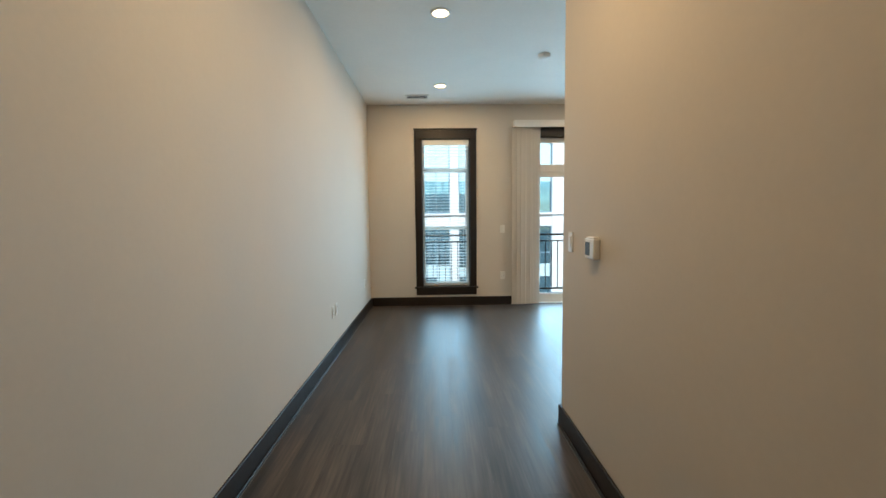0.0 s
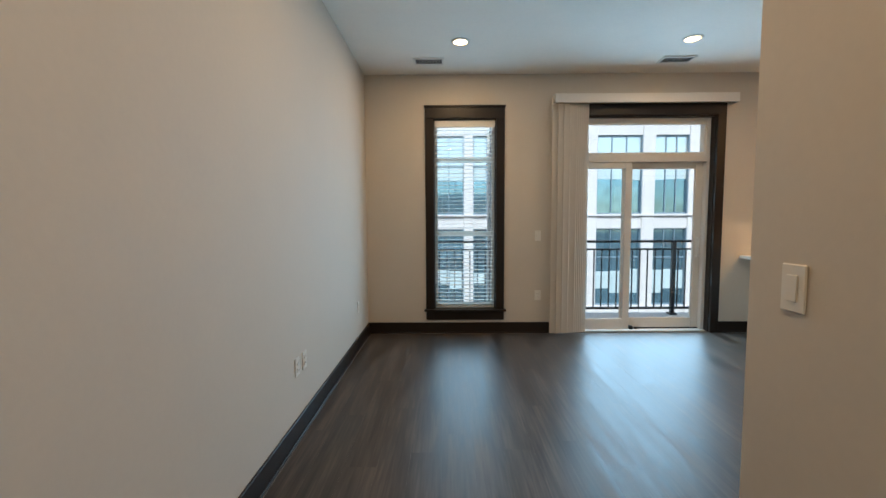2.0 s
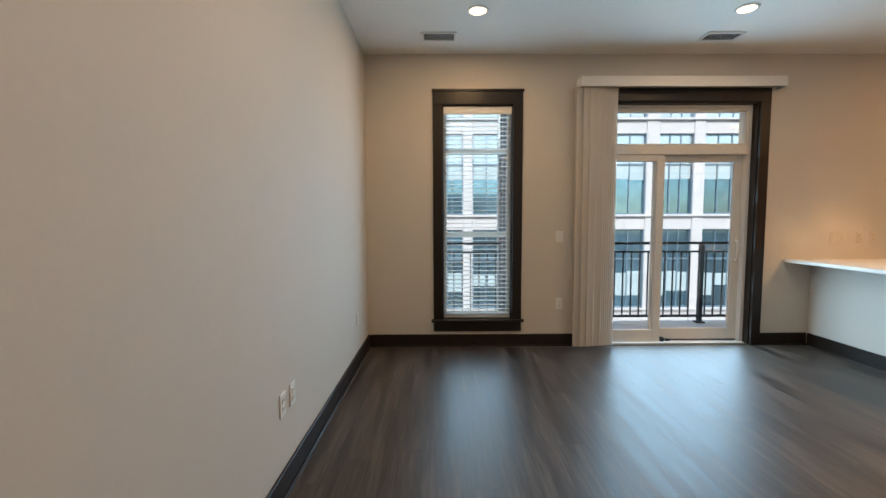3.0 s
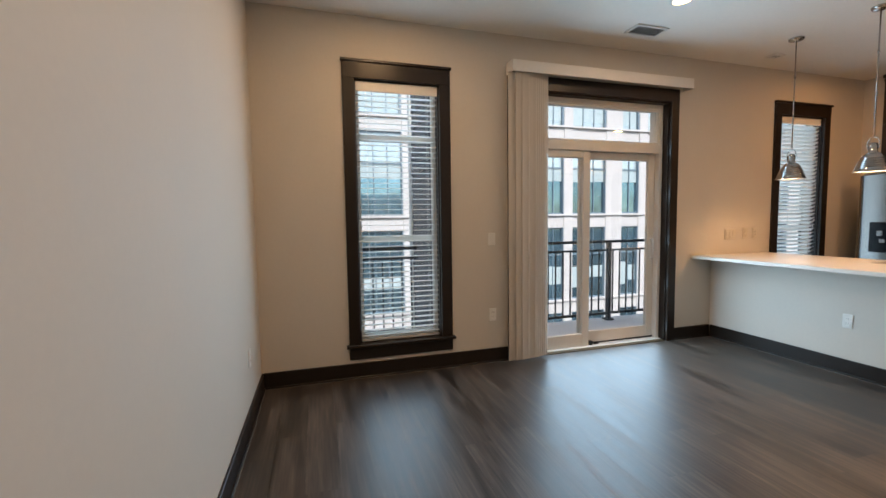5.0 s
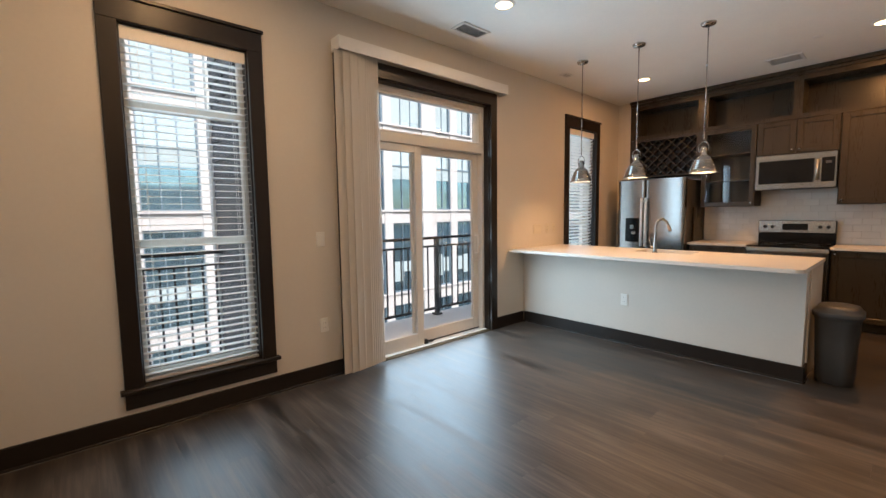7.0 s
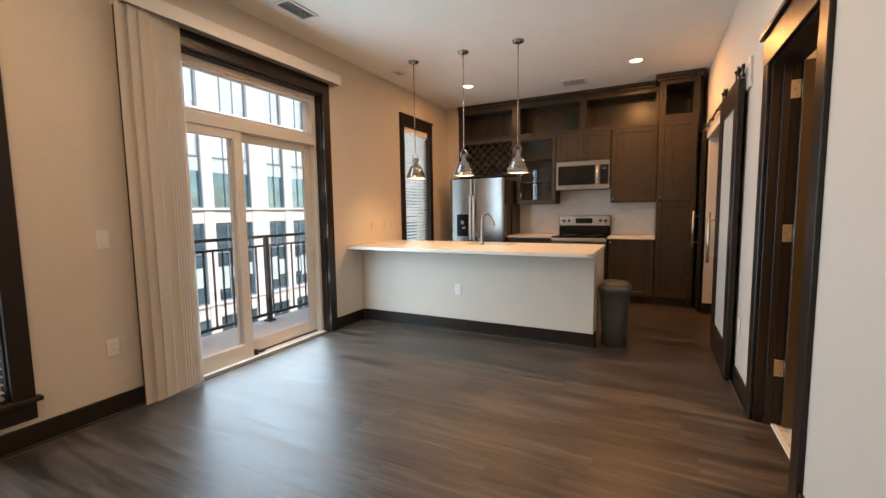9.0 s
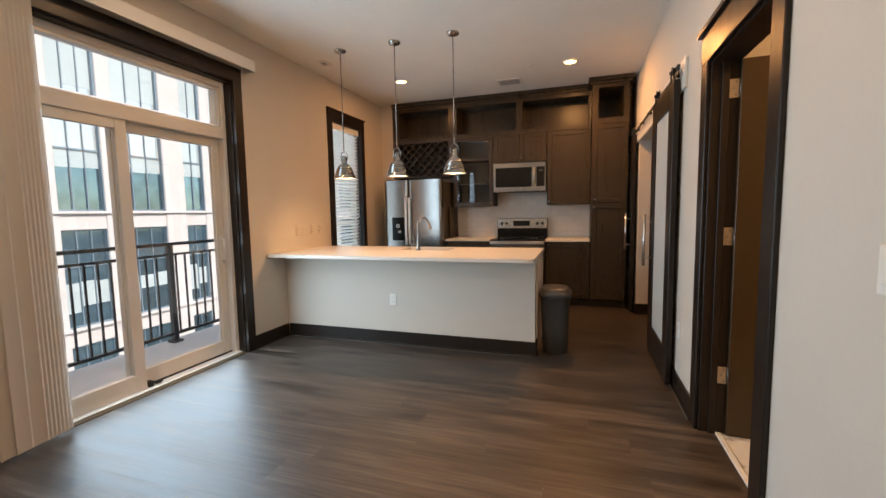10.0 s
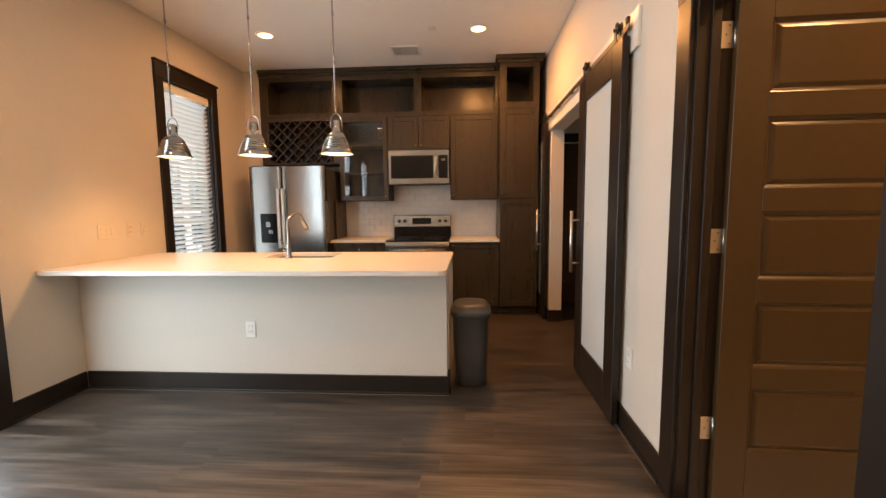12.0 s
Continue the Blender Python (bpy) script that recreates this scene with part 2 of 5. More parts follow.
def lathe(profile, n=32, centre=(0, 0, 0)):
    """Turns a list of (radius, height) about a vertical axis."""
    bm = bmesh.new()
    rings = []
    for r, z in profile:
        if r < 1e-6:
            rings.append([bm.verts.new((centre[0], centre[1], centre[2] + z))])
        else:
            rings.append([bm.verts.new((centre[0] + r * math.cos(2 * math.pi * k / n), centre[1] + r * math.sin(2 * math.pi * k / n), centre[2] + z)) for k in range(n)])
    for a, b in zip(rings, rings[1:]):
        for k in range(n):
            k2 = (k + 1) % n
            if len(a) == 1 and len(b) == 1:
                continue
            if len(a) == 1:
                f = bm.faces.new((a[0], b[k2], b[k]))
            elif len(b) == 1:
                f = bm.faces.new((a[k], a[k2], b[0]))
            else:
                f = bm.faces.new((a[k], a[k2], b[k2], b[k]))
            f.smooth = True
    bmesh.ops.recalc_face_normals(bm, faces=bm.faces)
    return bm


def pipe(points, r, n=10):
    """A round tube along points."""
    bm = bmesh.new()
    pts = [Vector(p) for p in points]
    rings = []
    side = None
    for i, p in enumerate(pts):
        d = (pts[min(i + 1, len(pts) - 1)] - pts[max(i - 1, 0)]).normalized()
        if side is None:
            side = d.orthogonal().normalized()
        side = (side - d * side.dot(d)).normalized()
        up = d.cross(side)
        rings.append([bm.verts.new(p + r * (math.cos(2 * math.pi * k / n) * side + math.sin(2 * math.pi * k / n) * up)) for k in range(n)])
    for a, b in zip(rings, rings[1:]):
        for k in range(n):
            bm.faces.new((a[k], a[(k + 1) % n], b[(k + 1) % n], b[k])).smooth = True
    bm.faces.new(rings[0][::-1])
    bm.faces.new(rings[-1])
    bmesh.ops.recalc_face_normals(bm, faces=bm.faces)
    return bm


def merge(*bms):
    out = bmesh.new()
    for b in bms:
        me = bpy.data.meshes.new("tmp")
        b.to_mesh(me)
        b.free()
        out.from_mesh(me)
        bpy.data.meshes.remove(me)
    return out


def to_mesh(name, bm, material, origin=(0, 0, 0)):
    bmesh.ops.recalc_face_normals(bm, faces=bm.faces)
    if any(origin):
        bmesh.ops.translate(bm, vec=-Vector(origin), verts=bm.verts)
    me = bpy.data.meshes.new(name)
    bm.to_mesh(me)
    bm.free()
    me.materials.append(material)
    return me


def base_of(ob):
    v = Vector((0, 0, 0))
    while ob is not None:
        v += ob.location
        ob = ob.parent
    return v


def part(name, bm, material, parent, label="", at=None):
    """One mesh under a thing or a part; the bmesh is in world metres, or about the point at."""
    up = base_of(parent)
    o = new(name, to_mesh(name, bm, material, up if at is None else (0, 0, 0)))
    o.parent = parent
    if at is not None:
        o.location = Vector(at) - up
    if label:
        o["label"] = label
    return o


def again(name, ob, at, parent, label=""):
    """Another part on the same mesh, its origin at the given place."""
    o = new(name, ob.data)
    o.parent = parent
    o.location = Vector(at) - base_of(parent)
    if label:
        o["label"] = label
    return o


def thing(name, at, label, category, group="", kind=""):
    e = new(name)
    e.location = at
    e.empty_display_size = 0.1
    return tagged(e, label, category, group, kind)


def solid(name, bm, material, label="", category="", kind="structure"):
    o = new(name, to_mesh(name, bm, material))
    return tagged(o, label, category, "", kind)


# ---- large structure ----
H = 3.015
SY = 2.28            # south wall's face
HX = 1.78            # hallway's east wall
EX = 7.44            # kitchen's back wall
BB = 0.132           # baseboard height
W1 = (0.79, 1.52)
W2 = (5.655, 6.385)
WZ = (0.29, 2.515)
SD = (2.27, 4.06)
SDZ = 2.545
BD = (2.83, 3.665)
BDZ = 2.125
CL = (5.10, 6.56)
CLZ = 2.13

solid("ceiling", box(-0.3, 7.75, -2.3, 6.2, H, H + 0.25), M_CEIL, "smooth off-white painted ceiling", "ceiling")
solid("wall_west", box(-0.2, 0, -2.2, 6.2, -0.1, H), M_WALL, "long plain beige painted wall", "wall")
solid("wall_north", boxes([
    (0, W1[0], 6.0, 6.2, -0.1, H), (W1[0], W1[1], 6.0, 6.2, -0.1, WZ[0]), (W1[0], W1[1], 6.0, 6.2, WZ[1], H),
    (W1[1], SD[0], 6.0, 6.2, -0.1, H), (SD[0], SD[1], 6.0, 6.2, SDZ, H), (SD[0], SD[1], 6.0, 6.2, -0.1, -0.012),
    (SD[1], W2[0], 6.0, 6.2, -0.1, H), (W2[0], W2[1], 6.0, 6.2, -0.1, WZ[0]), (W2[0], W2[1], 6.0, 6.2, WZ[1], H),
    (W2[1], 7.65, 6.0, 6.2, -0.1, H)]), M_WALL, "beige painted outer wall with windows and a sliding door", "wall")
solid("wall_east", box(EX, 7.65, -0.2, 6.0, -0.1, H), M_WALL, "beige painted wall behind the kitchen cabinets", "wall")
solid("wall_kitchen_return", box(7.10, EX, 5.80, 6.0, 0, H), M_WALL, "short beige wall return beside the refrigerator", "wall")
ST = 0.135
solid("wall_south", boxes([
    (HX, BD[0], SY - ST, SY, -0.1, H), (BD[0], BD[1], SY - ST, SY, BDZ, H), (BD[1], CL[0], SY - ST, SY, -0.1, H),
    (CL[0], CL[1], SY - ST, SY, CLZ, H), (CL[1], EX, SY - ST, SY, -0.1, H)]), M_WALL,
    "beige painted wall with a bathroom door and barn doors", "wall")
solid("wall_hall_east", box(HX, HX + 0.14, -2.0, SY - ST, -0.1, H), M_WALL, "beige painted hallway wall", "wall")
solid("wall_hall_south", box(0, HX + 0.14, -2.2, -2.0, -0.1, H), M_WALL, "plain beige wall closing the hallway", "wall")
solid("wall_bath", boxes([(HX + 0.14, 4.6, -0.4, -0.2, -0.1, H), (4.45, 4.6, -0.2, SY - ST, -0.1, H)]), M_WALL, "plain bathroom walls", "wall")
solid("wall_closet", boxes([(4.6, EX, 0.95, 1.1, -0.1, H)]), M_WALL, "plain closet back wall", "wall")
solid("subfloor", boxes([(-0.2, 7.65, SY - ST, 6.0, -0.1, -0.012), (0, HX, -2.0, SY - ST, -0.1, -0.012), (4.6, EX, 1.1, SY - ST, -0.1, -0.012)]), M_SUB, "dark layer under the floor planks", "floor")
solid("floor_bath", box(HX + 0.14, 4.45, -0.2, SY - 0.10, -0.1, -0.006), M_GROUT, "bathroom floor bed with pale grout", "floor")

# peninsula half wall
PX, PY = 4.672, 3.335
solid("wall_peninsula", box(PX, PX + 0.13, PY, 6.0, 0, 0.884), M_WALL, "low beige wall under the breakfast bar", "wall")


def baseboard(rows, label="dark espresso baseboard"):
    ob = thing("baseboard", (0, 0, 0), label, "baseboard", kind="structure")
    for *r, faces in rows:
        part("board", box(*r, bevel=0.004), M_TRIM, ob)
        x0, x1, y0, y1 = r[:4]
        # shoe strip and caulk line on the room side
        if x1 - x0 < y1 - y0:
            e, sgn = ((x1, 1) if faces == '+' else (x0, -1))
            part("shoe", box(min(e, e + sgn * 0.011), max(e, e + sgn * 0.011), y0, y1, 0, 0.017, bevel=0.004), M_TRIM, ob)
            part("caulk", box(min(e + sgn * 0.011, e + sgn * 0.0135), max(e + sgn * 0.011, e + sgn * 0.0135), y0, y1, 0, 0.002), M_CAULK, ob)
        else:
            e, sgn = ((y1, 1) if faces == '+' else (y0, -1))
            part("shoe", box(x0, x1, min(e, e + sgn * 0.011), max(e, e + sgn * 0.011), 0, 0.017, bevel=0.004), M_TRIM, ob)
            part("caulk", box(x0, x1, min(e + sgn * 0.011, e + sgn * 0.0135), max(e + sgn * 0.011, e + sgn * 0.0135), 0, 0.002), M_CAULK, ob)
    return ob


t_ = 0.016
baseboard([
    (0.0005, t_, -2.0, 5.9995, 0, BB, '+'), (t_, SD[0] - 0.1, 6 - t_, 5.9995, 0, BB, '-'), (SD[1] + 0.095, PX - t_, 6 - t_, 5.9995, 0, BB, '-'),
    (PX - t_, PX - 0.0005, PY - t_, 6 - t_, 0, BB, '-'), (PX, PX + 0.13, PY - t_, PY - 0.0005, 0, BB, '-'),
    (HX - t_, HX - 0.0005, -2.0, SY, 0, BB, '-'), (HX - t_, BD[0] - 0.105, SY + 0.0005, SY + t_, 0, BB, '+'),
    (BD[1] + 0.105, CL[0], SY + 0.0005, SY + t_, 0, BB, '+'), (CL[1], 6.8, SY + 0.0005, SY + t_, 0, BB, '+'),
    (CL[1] - t_, CL[1] - 0.0005, SY - ST, SY + t_, 0, BB, '-'), (CL[0] + 0.0005, CL[0] + t_, SY - ST, SY, 0, BB, '+'),
    (4.62, EX, 1.1005, 1.1 + t_, 0, BB, '+')])


# ---- windows ----
def window(name, x0, x1, label):
    """A tall window in three lights with dark casing, sill and apron."""
    w = thing(name, (x0, 6.0, WZ[0]), label, "window", kind="structure")
    z0, z1 = WZ
    for n, r in (("casing", (x0 - 0.095, x0 + 0.003, 5.978, 6.012, z0, z1)), ("casing", (x1 - 0.003, x1 + 0.095, 5.978, 6.012, z0, z1)),
                 ("head_casing", (x0 - 0.095, x1 + 0.095, 5.976, 6.012, z1 - 0.003, z1 + 0.125)),
                 ("head_cap", (x0 - 0.105, x1 + 0.105, 5.962, 6.0, z1 + 0.125, z1 + 0.148)),
                 ("sill", (x0 - 0.118, x1 + 0.118, 5.948, 6.09, z0 - 0.022, z0 + 0.003)),
                 ("apron", (x0 - 0.095, x1 + 0.095, 5.978, 6.0, z0 - 0.125, z0 - 0.022))):
        part(n, box(*r, bevel=0.003), M_TRIM, w)
    for r in ((x0 - 0.001, x0 + 0.012, 6.012, 6.09, z0, z1), (x1 - 0.012, x1 + 0.001, 6.012, 6.09, z0, z1), (x0 + 0.012, x1 - 0.012, 6.012, 6.09, z1 - 0.012, z1)):
        part("jamb", box(*r), M_TRIM, w)
    y0, y1 = 6.09, 6.15
    f = 0.045
    zs = (z0 + 0.003, 1.18, 2.06, z1)
    for r in ((x0, x0 + f, y0, y1, z0, z1), (x1 - f, x1, y0, y1, z0, z1)):
        part("stile", box(*r, bevel=0.004), M_VINYL, w, "off-white vinyl frame")
    for za, zb in ((z0, z0 + 0.06), (1.155, 1.205), (2.03, 2.09), (z1 - 0.05, z1)):
        part("rail", box(x0 + f, x1 - f, y0, y1, za, zb, bevel=0.004), M_VINYL, w, "off-white vinyl frame")
    for za, zb in ((z0 + 0.06, 1.155), (1.205, 2.03), (2.09, z1 - 0.05)):
        g = part("pane", box(x0 + f, x1 - f, 6.12, 6.126, za, zb), M_GLASS, w)
        g.visible_shadow = False
    return w


window("window_1", *W1, "tall narrow window with dark espresso casing")
window("window_2", *W2, "narrow window with dark casing beyond the counter")


def blind(x0, x1, lean=7):
    """Horizontal slat blind hung inside a window's reveal."""
    b = thing("window_blind", ((x0 + x1) / 2, 6.05, WZ[1]), "white horizontal slat blind lowered with open slats", "blind", "slat blinds in the windows")
    a, c = x0 + 0.016, x1 - 0.016
    zt = WZ[1] - 0.013
    part("valance", box(a - 0.003, c + 0.003, 6.016, 6.024, zt - 0.082, zt, bevel=0.003), M_WHITE, b, "off-white valance board")
    part("headrail", box(a, c, 6.03, 6.078, zt - 0.045, zt), M_WHITE, b)
    n = 46
    za, zb = 0.345, 2.395
    bm = bmesh.new()
    w = (c - a) / 2
    tilt = radians(lean)
    rows = []
    for k in range(5):
        s = k / 4 - 0.5
        rows.append((0.05 * s * math.cos(tilt), 0.05 * s * math.sin(tilt) + 0.003 * (1 - 4 * s * s)))
    top = [[bm.verts.new((sx, y, z + 0.0012)) for sx in (-w, w)] for y, z in rows]
    bot = [[bm.verts.new((sx, y, z - 0.0012)) for sx in (-w, w)] for y, z in rows]
    for k in range(4):
        bm.faces.new((top[k][0], top[k][1], top[k + 1][1], top[k + 1][0]))
        bm.faces.new((bot[k][0], bot[k + 1][0], bot[k + 1][1], bot[k][1]))
    bm.faces.new((top[0][0], bot[0][0], bot[0][1], top[0][1]))
    bm.faces.new((top[4][0], top[4][1], bot[4][1], bot[4][0]))
    first = None
    for k in range(n):
        at = ((x0 + x1) / 2, 6.052, za + (zb - za) * k / (n - 1))
        if first is None:
            first = part("slat", bm, M_SLAT, b, at=at)
        else:
            again("slat", first, at, b)
    part("bottom_rail", box(a, c, 6.03, 6.078, 0.300, 0.322, bevel=0.005), M_SLAT, b)
    for s in (0.12, 0.88):
        xx = a + (c - a) * s
        for yy in (6.0265, 6.0785):
            part("ladder_cord", tube((xx, yy, 0.31), (xx, yy, zt - 0.05), 0.0012, 5), M_SLAT, b)
    for xx, zl in ((c - 0.035, 1.30), (c - 0.055, 1.22)):
        cord = part("lift_cord", tube((xx, 6.022, zl), (xx, 6.024, zt - 0.08), 0.0016, 6), M_SLAT, b)
        part("tassel", lathe([(0, 0.035), (0.004, 0.034), (0.0075, 0.0), (0, -0.001)], 10, (xx, 6.022, zl - 0.034)), M_SLAT, cord)
    return b


blind(*W1, 1)
blind(*W2, -36)


# ---- sliding balcony door ----
def sliding_door():
    x0, x1 = SD
    d = thing("door_1", (x0, 6.0, 0), "off-white sliding glass balcony door with transom and dark casing", "door", kind="structure")
    for n, r in (("casing", (x0 - 0.095, x0 + 0.003, 5.978, 6.012, 0, SDZ)), ("casing", (x1 - 0.003, x1 + 0.095, 5.978, 6.012, 0, SDZ)),
                 ("head_casing", (x0 - 0.095, x1 + 0.095, 5.976, 6.012, SDZ - 0.003, SDZ + 0.125))):
        part(n, box(*r, bevel=0.003), M_TRIM, d)
    for r in ((x0, x0 + 0.012, 6.012, 6.10, 0, SDZ), (x1 - 0.012, x1, 6.012, 6.10, 0, SDZ), (x0 + 0.012, x1 - 0.012, 6.012, 6.10, SDZ - 0.014, SDZ)):
        part("jamb", box(*r), M_TRIM, d)
    a, b = x0 + 0.012, x1 - 0.012
    fw = 0.04
    for r in ((a, a + fw, 6.085, 6.235, 0.012, SDZ - 0.014), (b - fw, b, 6.085, 6.235, 0.012, SDZ - 0.014), (a + fw, b - fw, 6.085, 6.235, SDZ - 0.064, SDZ - 0.014),
              (a + fw, b - fw, 6.075, 6.235, 2.02, 2.115)):
        part("frame", box(*r, bevel=0.004), M_VINYL, d)
    part("threshold", box(a, b, 6.052, 6.235, -0.011, 0.012, bevel=0.004), M_VINYL, d, "off-white door track")
    part("transition_strip", box(a, b, 5.992, 6.0515, -0.011, 0.007, bevel=0.003), M_DOOR, d, "brown transition strip")
    part("track_rib", box(a + fw, b - fw, 6.138, 6.144, 0.012, 0.026), M_BLACKM, d, "dark track rib")
    part("transom_stop", boxes([(a + fw, b - fw, 6.10, 6.115, 2.115, 2.135), (a + fw, b - fw, 6.10, 6.115, SDZ - 0.084, SDZ - 0.064), (b - fw - 0.02, b - fw, 6.10, 6.115, 2.135, SDZ - 0.084)], bevel=0.002), M_VINYL, d)
    g = part("transom_pane", box(a + fw, b - fw, 6.15, 6.156, 2.115, SDZ - 0.064), M_GLASS, d)
    g.visible_shadow = False

    def panel(name, xa, xb, y, lab):
        s, z0, z1 = 0.082, 0.014, 2.02
        p = part(name, boxes([(xa, xa + s, y, y + 0.045, z0, z1), (xb - s, xb, y, y + 0.045, z0, z1), (xa + s, xb - s, y, y + 0.045, z0, z0 + 0.13),
                              (xa + s, xb - s, y, y + 0.045, z1 - 0.072, z1)], bevel=0.004), M_VINYL, d, lab)
        gl = part("pane", box(xa + s, xb - s, y + 0.018, y + 0.026, z0 + 0.13, z1 - 0.072), M_GLASS, p)
        gl.visible_shadow = False
        return p

    panel("sliding_panel", a + fw, 3.145, 6.09, "off-white panel")
    right = panel("sliding_panel", 3.06, b - fw, 6.147, "off-white panel with a pull handle")
    hx = b - 0.085
    part("pull_handle", pipe([(hx, 6.147, 0.90), (hx, 6.107, 0.90), (hx - 0.004, 6.100, 0.93), (hx - 0.004, 6.100, 1.07), (hx, 6.107, 1.10), (hx, 6.147, 1.10)], 0.010, 8), M_WHITE, right, "white D-shaped handle")
    part("handle_plate", box(hx - 0.017, hx + 0.017, 6.140, 6.148, 0.87, 1.13, bevel=0.004), M_WHITE, right)
    part("latch", merge(box(3.155, 3.195, 6.085, 6.135, 0.012, 0.056, bevel=0.004), tube((3.215, 6.10, 0.030), (3.265, 6.10, 0.030), 0.014, 10)), M_BLACKM, d, "small dark foot latch")


sliding_door()


def vertical_blind():
    b = thing("vertical_blind", (2.34, 5.93, 2.75), "cream vertical blind drawn aside under a white valance", "blind")
    x0, x1 = 2.165, 4.22
    part("valance", box(x0, x1, 5.868, 5.876, 2.655, 2.755, bevel=0.002), M_WHITE, b, "off-white valance board")
    part("valance_top", box(x0, x1, 5.876, 5.999, 2.747, 2.755), M_WHITE, b)
    for xx in (x0, x1 - 0.008):
        part("valance_return", box(xx, xx + 0.008, 5.876, 5.999, 2.655, 2.747), M_WHITE, b)
    part("head_track", box(x0 + 0.015, x1 - 0.015, 5.905, 5.945, 2.70, 2.74, bevel=0.004), M_WHITE, b)
    rng = random.Random(4)
    for k in range(10):
        if k == 0:
            xx, ang, yy = 2.178, radians(4), 5.902
        elif k == 1:
            xx, ang, yy = 2.243, radians(8), 5.893
        elif k == 2:
            xx, ang, yy = 2.308, radians(11), 5.898
        else:
            xx, ang, yy = 2.318 + 0.0232 * k, radians(rng.uniform(6, 9)), 5.897 + 0.005 * k
        bm = bmesh.new()
        n = 8
        half = 0.0445
        fr, bk = [], []
        for i in range(n + 1):
            s = (i / n - 0.5) * 2 * half
            bow = 0.0022 * (1 - (s / half) ** 2)
            px, py = s * math.cos(ang) - bow * math.sin(ang), s * math.sin(ang) + bow * math.cos(ang)
            ox, oy = -0.0005 * math.sin(ang), 0.0005 * math.cos(ang)
            zb = 0.022 + rng.uniform(-0.002, 0.002) * (i == 0)
            fr.append([bm.verts.new((xx + px + ox, yy + py + oy, z)) for z in (zb, 2.652 if k == 0 else 2.70)])
            bk.append([bm.verts.new((xx + px - ox, yy + py - oy, z)) for z in (zb, 2.652 if k == 0 else 2.70)])
        for i in range(n):
            for f in (bm.faces.new((fr[i][0], fr[i + 1][0], fr[i + 1][1], fr[i][1])), bm.faces.new((bk[i][0], bk[i][1], bk[i + 1][1], bk[i + 1][0]))):
                f.smooth = True
        bm.faces.new((fr[0][0], fr[0][1], bk[0][1], bk[0][0]))
        bm.faces.new((fr[n][0], bk[n][0], bk[n][1], fr[n][1]))
        part("vane", bm, M_FABRIC, b)


vertical_blind()


